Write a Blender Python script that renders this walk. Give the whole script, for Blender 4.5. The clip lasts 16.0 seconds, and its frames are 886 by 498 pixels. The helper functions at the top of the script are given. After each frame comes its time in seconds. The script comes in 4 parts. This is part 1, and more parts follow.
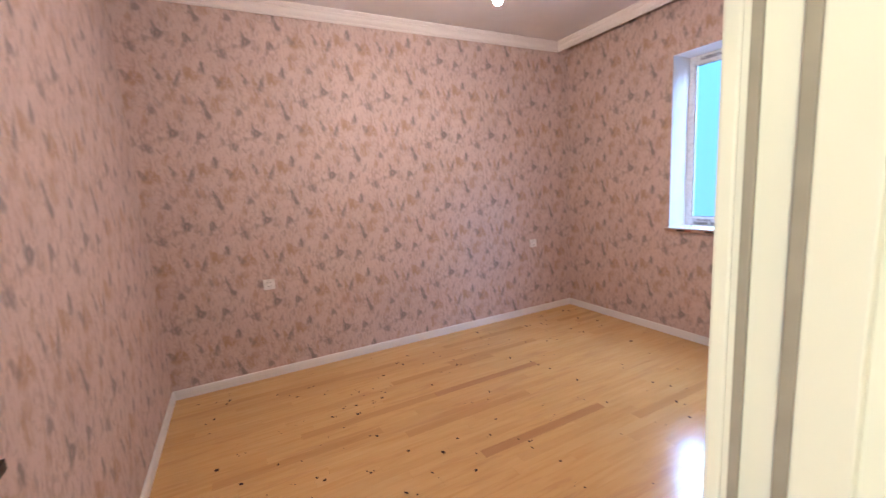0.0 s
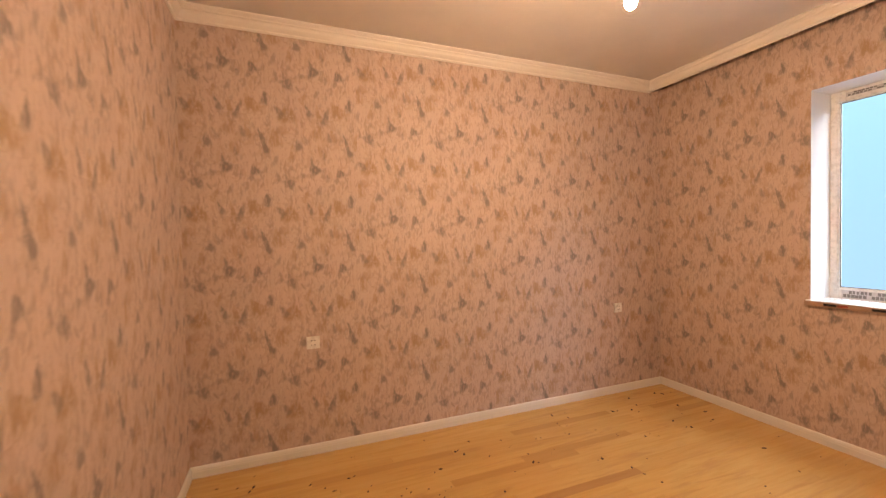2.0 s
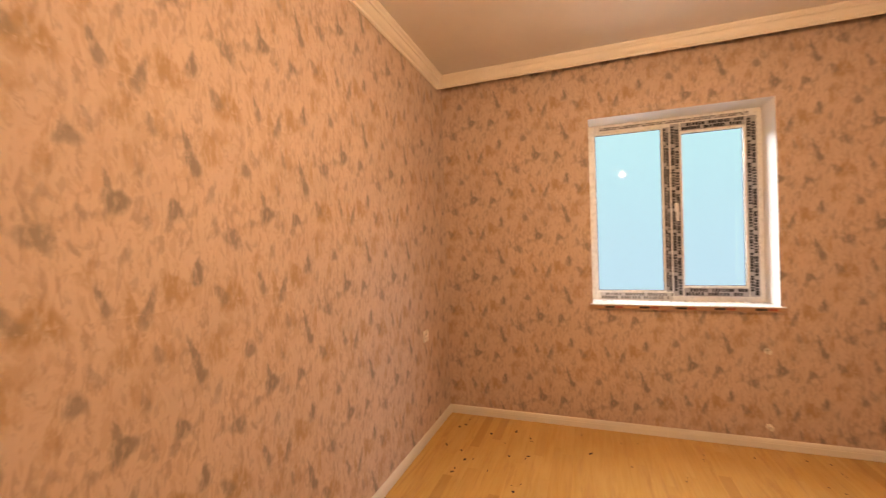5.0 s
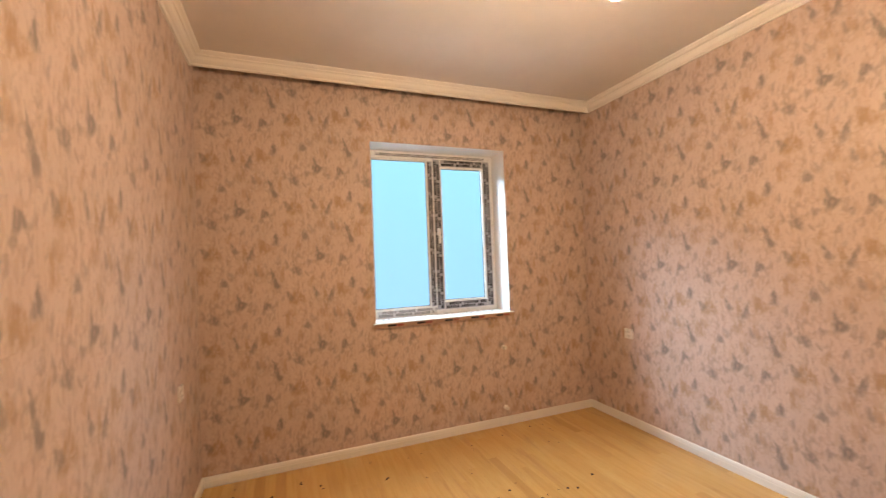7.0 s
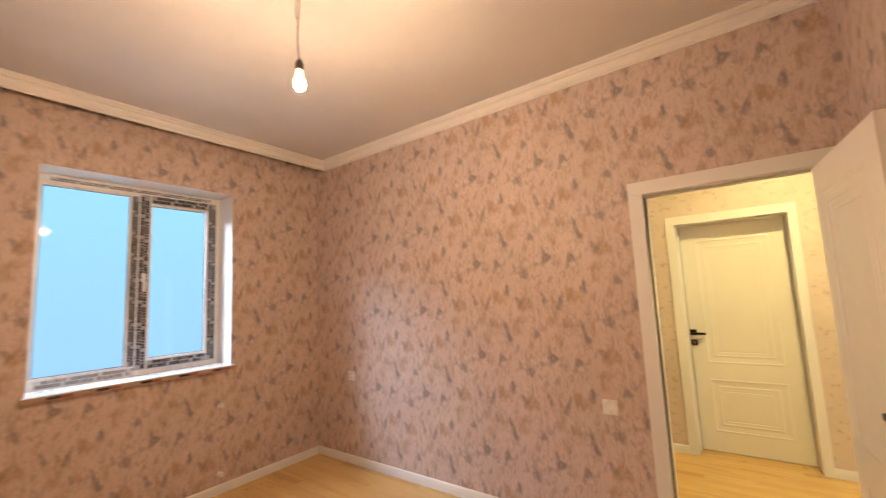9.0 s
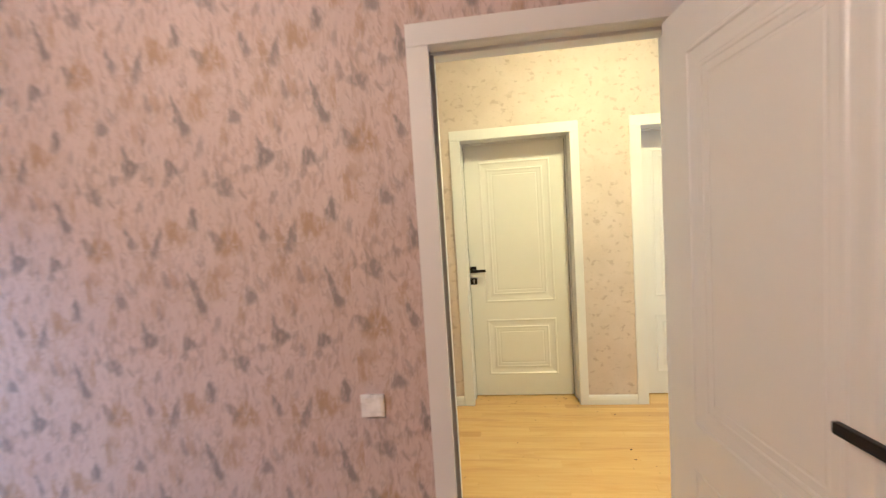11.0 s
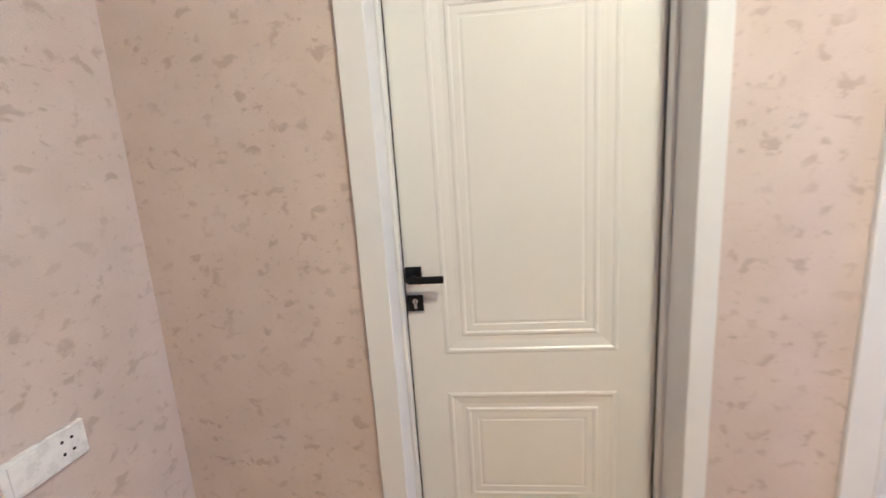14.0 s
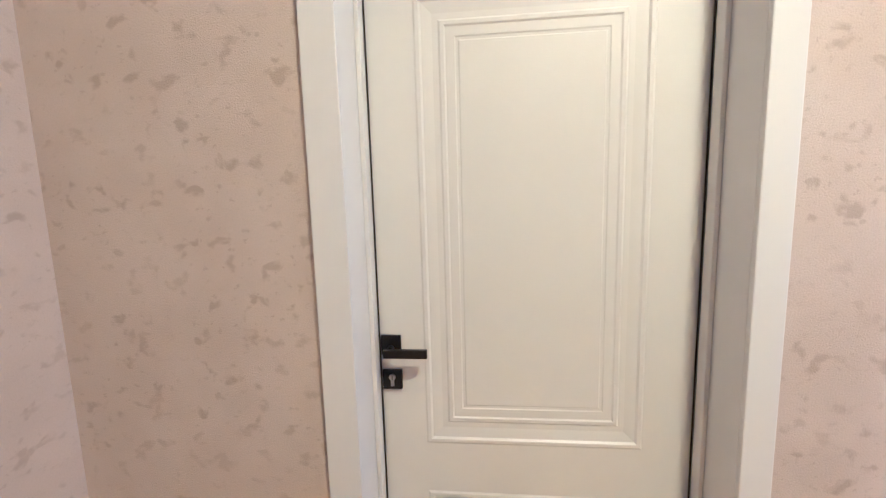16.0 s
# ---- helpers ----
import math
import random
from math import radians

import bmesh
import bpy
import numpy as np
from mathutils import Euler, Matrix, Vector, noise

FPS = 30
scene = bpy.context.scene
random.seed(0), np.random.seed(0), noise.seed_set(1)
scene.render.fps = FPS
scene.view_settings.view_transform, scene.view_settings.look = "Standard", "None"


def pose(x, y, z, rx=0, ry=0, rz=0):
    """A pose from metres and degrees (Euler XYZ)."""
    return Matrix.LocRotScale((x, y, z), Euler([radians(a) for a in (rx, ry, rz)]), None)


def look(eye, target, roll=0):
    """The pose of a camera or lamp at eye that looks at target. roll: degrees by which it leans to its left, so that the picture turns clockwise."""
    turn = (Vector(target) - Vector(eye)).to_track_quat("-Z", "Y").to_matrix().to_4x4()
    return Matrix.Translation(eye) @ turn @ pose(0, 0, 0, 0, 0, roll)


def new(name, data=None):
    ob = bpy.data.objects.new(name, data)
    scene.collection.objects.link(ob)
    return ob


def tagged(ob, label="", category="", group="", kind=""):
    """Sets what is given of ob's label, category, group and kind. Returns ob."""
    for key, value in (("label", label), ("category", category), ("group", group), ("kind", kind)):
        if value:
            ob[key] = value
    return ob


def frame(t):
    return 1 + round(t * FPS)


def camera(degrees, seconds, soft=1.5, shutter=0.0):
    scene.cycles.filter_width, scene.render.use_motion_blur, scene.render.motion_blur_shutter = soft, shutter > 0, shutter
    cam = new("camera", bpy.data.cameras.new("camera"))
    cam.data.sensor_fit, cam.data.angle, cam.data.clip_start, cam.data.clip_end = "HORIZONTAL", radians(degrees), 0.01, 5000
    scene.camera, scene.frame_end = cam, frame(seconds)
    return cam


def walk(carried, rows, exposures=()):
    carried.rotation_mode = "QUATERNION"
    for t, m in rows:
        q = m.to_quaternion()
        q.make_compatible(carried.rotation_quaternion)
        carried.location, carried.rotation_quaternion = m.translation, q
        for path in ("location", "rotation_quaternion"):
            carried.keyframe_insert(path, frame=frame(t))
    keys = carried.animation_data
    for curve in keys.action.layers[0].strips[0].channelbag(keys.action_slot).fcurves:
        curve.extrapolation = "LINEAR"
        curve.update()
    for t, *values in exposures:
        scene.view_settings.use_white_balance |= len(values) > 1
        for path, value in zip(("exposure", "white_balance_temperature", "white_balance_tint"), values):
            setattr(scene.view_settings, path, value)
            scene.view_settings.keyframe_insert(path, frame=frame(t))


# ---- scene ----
cam = camera(95.5, 16.0, soft=1.3, shutter=0.4)
PATH = [
    (0, (0.572, -0.177, 1.477), (1.472, 1.583, 1.176), -3.4),
    (0.5, (0.559, -0.177, 1.456), (1.245, 1.69, 1.255), -2.6),
    (1, (0.519, -0.033, 1.474), (1.12, 1.869, 1.34), -2.0),
    (1.5, (0.519, 0.152, 1.467), (1.159, 2.044, 1.369), -1.6),
    (2, (0.593, 0.413, 1.482), (1.325, 2.274, 1.433), -1.1),
    (2.5, (0.618, 0.645, 1.526), (1.467, 2.455, 1.468), -0.7),
    (3, (0.559, 0.956, 1.496), (1.568, 2.683, 1.458), -0.2),
    (5.5, (0.664, 2.397, 1.482), (2.648, 2.652, 1.48), -2.0),
    (6, (0.706, 2.618, 1.466), (2.7, 2.468, 1.483), -2.2),
    (6.5, (0.752, 2.733, 1.48), (2.702, 2.287, 1.51), -2.4),
    (7, (0.845, 2.761, 1.496), (2.707, 2.034, 1.548), -2.2),
    (7.5, (0.782, 2.8, 1.491), (2.52, 1.816, 1.599), -2.0),
    (8, (0.627, 2.841, 1.487), (2.21, 1.631, 1.662), -1.9),
    (8.5, (0.546, 2.796, 1.505), (1.949, 1.388, 1.731), -2.0),
    (9, (0.504, 2.616, 1.511), (1.675, 1.01, 1.734), -2.7),
    (9.5, (0.557, 2.41, 1.491), (1.481, 0.643, 1.641), -3.4),
    (10, (0.715, 2.128, 1.479), (1.368, 0.238, 1.467), -4.0),
    (10.2, (0.748, 1.994, 1.458), (1.301, 0.073, 1.383), -4.1),
    (12.3, (0.72, 0.353, 1.423), (0.753, -1.641, 1.276), -3.4),
    (12.5, (0.715, 0.185, 1.406), (0.739, -1.809, 1.26), -3.4),
    (13, (0.693, -0.201, 1.404), (0.675, -2.193, 1.224), -3.2),
    (13.5, (0.639, -0.415, 1.381), (0.677, -2.399, 1.13), -3.6),
    (14, (0.682, -0.595, 1.36), (0.875, -2.552, 0.994), -3.7),
    (14.5, (0.699, -0.729, 1.381), (1.134, -2.657, 1.077), -3.9),
    (15, (0.694, -0.818, 1.409), (1.157, -2.742, 1.119), -1.9),
    (15.5, (0.689, -0.822, 1.422), (0.88, -2.799, 1.187), 1),
    (16, (0.66, -0.838, 1.427), (0.862, -2.812, 1.172), -1.6),
]
EXPOSURES = [
    (0.0, 0.0, 4650, 9), (0.5, -0.02, 4200, 2), (1.0, 0.05, 5300, 8), (1.5, 0.05, 6200, 10), (2.2, -0.1, 7700, 12), (3.0, -0.08, 9600, 16),
    (5.5, -0.1, 8300, 10), (6.5, -0.05, 6900, 2), (8.0, -0.12, 6450, 0), (9.0, -0.22, 6400, 6), (9.5, -0.22, 6700, 6), (10.0, -0.22, 5300, -13), (10.6, -0.2, 5000, 0),
    (12.0, 0.0, 4200, 8), (12.5, 0.02, 4120, 12), (13.0, -0.08, 4180, 18), (14.0, -0.27, 4170, 22), (16.0, -0.30, 4200, 24),
]
walk(cam, [(t, look(e, g, r)) for t, e, g, r in PATH], EXPOSURES)

# ---- plan, in metres: the room's west wall is x = 0, its south wall y = 0, the floor z = 0 ----
ROOM_X, ROOM_Y, CEIL = 4.053, 3.335, 2.94
HALL_N, HALL_S, HALL_E, HALL_W = -0.135, -1.67, 1.66, -2.2
TOP = 3.10                       # top of the walls, above the lowered ceiling
SLOT = 3.92                      # the lowered ceiling stops here, before the window wall
DOOR_W, DOOR_H, CASE = 0.803, 2.045, 0.077
DOOR_A, DOOR_B, DOOR_C = 0.119, 0.142, -1.155   # low x of each clear opening
WIN = (0.880, 2.108, 1.00, 2.472)                # y0, y1, z0, z1 of the window opening
BULB = Vector((1.912, 1.655, 2.435))
HALL_CEIL = 2.94
HALL_LIGHT = Vector((-0.05, -0.50, HALL_CEIL))

# ---- world and lights ----
world = bpy.data.worlds.new("world")
scene.world = world
world.use_nodes = True
wn = world.node_tree
sky = wn.nodes.new("ShaderNodeTexSky")
sky.sky_type, sky.sun_disc = "NISHITA", False
sky.sun_elevation, sky.sun_rotation = radians(30), radians(200)
wn.links.new(sky.outputs[0], wn.nodes["Background"].inputs[0])
wn.nodes["Background"].inputs[1].default_value = 0.05

BULB_COLOR, BULB_POWER = (1.0, 0.66, 0.40), 4600.0
HALL_COLOR, HALL_POWER = (1.0, 0.75, 0.30), 1010.0
SKY_POWER = 1.4
for eye, power in (((7.6, 4.7, 4.45), 950.0), ((7.2, -2.8, 4.4), 420.0)):   # the open sky beside the view
    lamp = bpy.data.lights.new("sky_light", "AREA")
    lamp.shape, lamp.size, lamp.size_y, lamp.color, lamp.energy = "RECTANGLE", 3.2, 1.6, (0.66, 0.80, 1.0), power
    new("sky_light", lamp).matrix_basis = look(eye, (4.2, 1.5, 1.75))

above = bpy.data.lights.new("sky_light", "AREA")                  # open sky above the ground outside, added so its bounce lights the window head
above.shape, above.size, above.size_y, above.color, above.energy = "RECTANGLE", 3.0, 6.0, (0.66, 0.80, 1.0), 1300.0
new("sky_light", above).matrix_basis = look((6.6, 1.5, 6.0), (6.6, 1.501, 0.0))
day = bpy.data.lights.new("hall_daylight", "AREA")               # daylight through the opening at the hall's west end
day.shape, day.size, day.size_y, day.color, day.energy = "RECTANGLE", 0.78, 2.15, (0.76, 0.87, 1.0), 16.0
new("hall_daylight", day).matrix_basis = look((HALL_W - 0.07, -1.20, 1.12), (0.0, -1.20, 1.12))


# ---- materials ----
class Nodes:
    """A short way to write a node material."""

    def __init__(self, name, rough=0.5, metal=0.0, color=(0.8, 0.8, 0.8)):
        self.mat = bpy.data.materials.new(name)
        self.mat.use_nodes = True
        self.tree = self.mat.node_tree
        self.bsdf = self.tree.nodes["Principled BSDF"]
        self.bsdf.inputs["Roughness"].default_value = rough
        self.bsdf.inputs["Metallic"].default_value = metal
        self.bsdf.inputs["Base Color"].default_value = (*color, 1)

    def add(self, kind, **values):
        node = self.tree.nodes.new("ShaderNode" + kind)
        for key, value in values.items():
            setattr(node, key, value)
        return node

    def link(self, a, b):
        self.tree.links.new(a, b)

    def put(self, socket, value):
        if hasattr(value, "is_output"):
            self.link(value, socket)
        else:
            socket.default_value = value

    def math(self, op, a, b=0.0, clamp=False):
        n = self.add("Math", operation=op, use_clamp=clamp)
        self.put(n.inputs[0], a)
        self.put(n.inputs[1], b)
        return n.outputs[0]

    def ramp(self, x, lo, hi, to0=0.0, to1=1.0, smooth=True):
        n = self.add("MapRange", interpolation_type="SMOOTHSTEP" if smooth else "LINEAR")
        for i, v in enumerate((x, lo, hi, to0, to1)):
            self.put(n.inputs[i], v)
        return n.outputs[0]

    def noise(self, scale, detail=3.0, rough=0.55, vector=None, distort=0.0):
        n = self.add("TexNoise")
        n.inputs["Scale"].default_value = scale
        n.inputs["Detail"].default_value = detail
        n.inputs["Roughness"].default_value = rough
        n.inputs["Distortion"].default_value = distort
        if vector is not None:
            self.link(vector, n.inputs["Vector"])
        return n

    def mix(self, fac, a, b):
        n = self.add("Mix", data_type="RGBA")
        self.put(n.inputs[0], fac)
        for i, v in ((6, a), (7, b)):
            self.put(n.inputs[i], v if hasattr(v, "is_output") else (*v, 1))
        return n.outputs[2]

    def position(self, scale=(1, 1, 1), local=False):
        src = self.add("TexCoord").outputs["Object"] if local else self.add("NewGeometry").outputs["Position"]
        m = self.add("Mapping")
        m.inputs["Scale"].default_value = scale
        self.link(src, m.inputs["Vector"])
        return m.outputs[0]

    def color(self, value):
        self.put(self.bsdf.inputs["Base Color"], value)

    def bump(self, height, strength, distance=0.002):
        n = self.add("Bump")
        n.inputs["Strength"].default_value = strength
        n.inputs["Distance"].default_value = distance
        self.link(height, n.inputs["Height"])
        self.link(n.outputs[0], self.bsdf.inputs["Normal"])


def painted(name, color, rough=0.4, bump=0.08, scale=180.0, stain=0.05):
    m = Nodes(name, rough)
    p = m.position(local=False)
    big = m.noise(2.3, 4, vector=p).outputs[0]
    dark = tuple(c * (1 - 2 * stain) for c in color)
    m.color(m.mix(m.ramp(big, 0.3, 0.7), dark, color))
    fine = m.noise(scale, 2, vector=p).outputs[0]
    m.put(m.bsdf.inputs["Roughness"], m.ramp(m.noise(14, 3, vector=p).outputs[0], 0.3, 0.7, rough - 0.05, rough + 0.08))
    m.bump(fine, bump, 0.001)
    return m.mat


def plain(name, color, rough=0.5, metal=0.0):
    m = Nodes(name, rough, metal)
    p = m.position(local=True)
    n = m.noise(35, 4, vector=p).outputs[0]
    m.color(m.mix(m.ramp(n, 0.3, 0.7), tuple(c * 0.88 for c in color), color))
    m.put(m.bsdf.inputs["Roughness"], m.ramp(n, 0.3, 0.7, max(rough - 0.06, 0.02), rough + 0.06))
    return m.mat


# The paper's motif: brushed dabs in a tile of 0.5475 x 0.671 m.
# u, v of the middle, half width, half height, lean in degrees, strength; grey-green dabs first, then ochre ones.
TILE_U, TILE_V = 0.5475, 0.671
DABS = (
    (0.151, 0.150, 0.022, 0.030, 10, 0.75), (0.252, -0.012, 0.033, 0.030, 35, 0.9), (0.240, 0.030, 0.011, 0.034, 12, 0.75),
    (0.090, -0.112, 0.036, 0.026, -35, 0.75), (0.075, -0.085, 0.010, 0.034, 25, 0.5), (0.424, -0.030, 0.026, 0.028, 20, 0.85),
    (0.495, -0.224, 0.019, 0.036, 0, 0.85), (0.335, -0.316, 0.017, 0.048, -15, 0.75), (0.470, 0.190, 0.012, 0.050, 18, 0.8),
    (0.486, 0.130, 0.017, 0.040, 28, 0.85), (0.217, -0.282, 0.014, 0.042, 20, 0.75), (0.030, -0.305, 0.020, 0.034, 32, 0.6),
    (0.315, 0.090, 0.009, 0.030, 12, 0.5), (0.282, -0.155, 0.012, 0.028, -20, 0.5), (0.355, 0.220, 0.012, 0.034, 15, 0.5),
    (0.196, 0.195, 0.011, 0.030, 25, 0.45), (0.008, 0.045, 0.012, 0.036, -15, 0.5), (0.020, -0.070, 0.010, 0.030, 10, 0.5),
    (0.338, -0.067, 0.009, 0.026, 0, 0.55), (0.180, -0.052, 0.016, 0.018, 40, 0.5), (0.405, -0.075, 0.011, 0.022, -30, 0.55),
)
OCHRES = (
    (0.085, -0.315, 0.050, 0.045, 0, 0.9), (0.413, -0.270, 0.040, 0.048, 30, 0.9), (0.553, 0.192, 0.034, 0.050, 10, 0.8),
    (0.277, 0.245, 0.038, 0.040, -20, 0.6), (0.045, 0.240, 0.040, 0.026, 0, 0.55), (0.300, 0.120, 0.026, 0.046, 15, 0.5),
    (0.286, -0.300, 0.016, 0.044, 12, 0.75), (0.105, 0.088, 0.015, 0.050, -10, 0.7), (0.384, 0.229, 0.018, 0.040, 20, 0.65), (0.191, -0.205, 0.020, 0.034, -15, 0.6),
)


def room_paper(name, axis, at_u, at_v, flip=1.0):
    """Wallpaper on a wall that runs along the axis; at_u, at_v: where one of the strong dabs lies."""
    m = Nodes(name, 0.62)
    pos = m.add("NewGeometry").outputs["Position"]
    sep = m.add("SeparateXYZ")
    m.link(pos, sep.inputs[0])
    u = m.math("MULTIPLY", m.math("SUBTRACT", sep.outputs[axis], at_u), flip)
    u = m.math("ADD", u, 0.252)
    v = m.math("SUBTRACT", sep.outputs[2], at_v)
    roll = m.math("FLOOR", m.math("DIVIDE", u, 2 * TILE_U))
    odd = m.math("MODULO", m.math("ABSOLUTE", roll), 2.0)
    v = m.math("ADD", v, m.math("MULTIPLY", odd, TILE_V / 2))
    flat = m.add("CombineXYZ")
    m.link(u, flat.inputs[0])
    m.link(v, flat.inputs[1])
    # ragged brush edges
    stretch = m.add("Mapping")
    stretch.inputs["Scale"].default_value = (1.0, 0.55, 1.0)
    m.link(flat.outputs[0], stretch.inputs[0])
    wob = m.noise(34, 3, 0.6, stretch.outputs[0])
    off = m.add("VectorMath", operation="MULTIPLY_ADD")
    m.link(wob.outputs["Color"], off.inputs[0])
    off.inputs[1].default_value = (0.038, 0.048, 0)
    off.inputs[2].default_value = (-0.019, -0.024, 0)
    warped = m.add("VectorMath", operation="ADD")
    m.link(flat.outputs[0], warped.inputs[0])
    m.link(off.outputs[0], warped.inputs[1])

    def dabs(rows):
        total = None
        for cu, cv, hu, hv, lean, power in rows:
            wrap = m.add("VectorMath", operation="WRAP")
            m.link(warped.outputs[0], wrap.inputs[0])
            wrap.inputs[1].default_value = (cu + TILE_U / 2, cv + TILE_V / 2, 1)
            wrap.inputs[2].default_value = (cu - TILE_U / 2, cv - TILE_V / 2, -1)
            mp = m.add("Mapping", vector_type="TEXTURE")
            mp.inputs["Location"].default_value = (cu, cv, 0)
            mp.inputs["Rotation"].default_value = (0, 0, radians(lean))
            mp.inputs["Scale"].default_value = (hu, hv, 1)
            m.link(wrap.outputs[0], mp.inputs[0])
            own = m.add("SeparateXYZ")
            m.link(mp.outputs[0], own.inputs[0])
            taper = m.ramp(own.outputs[1], -1.0, 1.1, 0.62, 1.9, smooth=False)      # dabs narrow towards the top
            across = m.math("MULTIPLY", own.outputs[0], taper)
            far = m.math("SQRT", m.math("ADD", m.math("POWER", m.math("ABSOLUTE", across), 2.0), m.math("POWER", m.math("ABSOLUTE", own.outputs[1]), 2.0)))
            one = m.ramp(far, 1.60, 0.75, 0.0, power)
            total = one if total is None else m.math("MAXIMUM", total, one)
        return total

    tile = m.add("VectorMath", operation="WRAP")          # the printed ground repeats with the tile
    m.link(flat.outputs[0], tile.inputs[0])
    tile.inputs[1].default_value = (TILE_U - 0.02, TILE_V / 2, 1)
    tile.inputs[2].default_value = (-0.02, -TILE_V / 2, -1)

    def stretched(su, sv, lean=0.0):
        mp = m.add("Mapping")
        mp.inputs["Rotation"].default_value = (0, 0, radians(lean))
        mp.inputs["Scale"].default_value = (su, sv, 1.0)
        m.link(tile.outputs[0], mp.inputs[0])
        return mp.outputs[0]

    brush = m.noise(62, 4, 0.62, stretched(1.0, 0.32, -5)).outputs[0]
    wisps = m.noise(25, 3, 0.55, stretched(1.0, 0.42, -3), 1.6).outputs[0]
    strokes = m.noise(46, 4, 0.6, stretched(1.0, 0.30, -7), 0.9).outputs[0]
    smoke = m.noise(17, 3, 0.55, stretched(1.0, 0.50, 5), 1.2).outputs[0]
    cloud = m.noise(2.2, 3, 0.5, flat.outputs[0]).outputs[0]
    ground = m.mix(m.ramp(cloud, 0.3, 0.7), (0.535, 0.424, 0.390), (0.583, 0.466, 0.430))
    ground = m.mix(m.math("MULTIPLY", m.ramp(wisps, 0.49, 0.60), 0.42), ground, (0.415, 0.297, 0.222))
    ground = m.mix(m.math("MULTIPLY", m.ramp(strokes, 0.545, 0.625), 0.52), ground, (0.340, 0.262, 0.224))
    ground = m.mix(m.math("MULTIPLY", m.ramp(smoke, 0.58, 0.68), 0.40), ground, (0.27, 0.225, 0.205))
    ground = m.mix(m.math("MULTIPLY", m.ramp(wisps, 0.42, 0.33), 0.40), ground, (0.615, 0.500, 0.455))
    och = m.math("MULTIPLY", dabs(OCHRES), m.ramp(brush, 0.36, 0.56, 0.20, 0.85))
    ground = m.mix(och, ground, (0.36, 0.235, 0.125))
    dark = m.math("MULTIPLY", dabs(DABS), m.ramp(brush, 0.36, 0.52, 0.45, 1.0))
    m.color(m.mix(dark, ground, (0.215, 0.190, 0.178)))
    weave = m.noise(420, 2, 0.5, flat.outputs[0]).outputs[0]
    m.bump(m.math("ADD", weave, m.math("MULTIPLY", brush, 0.7)), 0.25, 0.0015)
    return m.mat


def hall_paper(name, axis):
    m = Nodes(name, 0.6)
    sep = m.add("SeparateXYZ")
    m.link(m.add("NewGeometry").outputs["Position"], sep.inputs[0])
    flat = m.add("CombineXYZ")
    m.link(sep.outputs[axis], flat.inputs[0])
    m.link(sep.outputs[2], flat.inputs[1])
    wide = m.add("Mapping")                       # short smudges, wider than high
    wide.inputs["Scale"].default_value = (1.0, 1.2, 1.0)
    m.link(flat.outputs[0], wide.inputs[0])
    smudge = m.noise(19, 2.5, 0.55, wide.outputs[0], 0.25).outputs[0]
    speck = m.noise(48, 3, 0.6, wide.outputs[0], 0.3).outputs[0]
    where = m.noise(4.5, 2, 0.5, flat.outputs[0]).outputs[0]
    some = m.math("MULTIPLY", m.ramp(smudge, 0.555, 0.68), m.ramp(where, 0.36, 0.58, 0.30, 0.66))
    some = m.math("MAXIMUM", some, m.math("MULTIPLY", m.ramp(speck, 0.60, 0.72), m.ramp(where, 0.42, 0.6, 0.15, 0.50)))
    cloud = m.noise(5, 3, 0.5, flat.outputs[0]).outputs[0]
    ground = m.mix(m.ramp(cloud, 0.3, 0.7), (0.575, 0.485, 0.420), (0.625, 0.535, 0.475))
    grain = m.noise(260, 4, 0.65, flat.outputs[0]).outputs[0]
    m.color(m.mix(m.ramp(grain, 0.35, 0.68, 0.14, 0.0), m.mix(some, ground, (0.375, 0.300, 0.240)), (0.42, 0.34, 0.275)))
    m.bump(grain, 0.8, 0.002)
    return m.mat


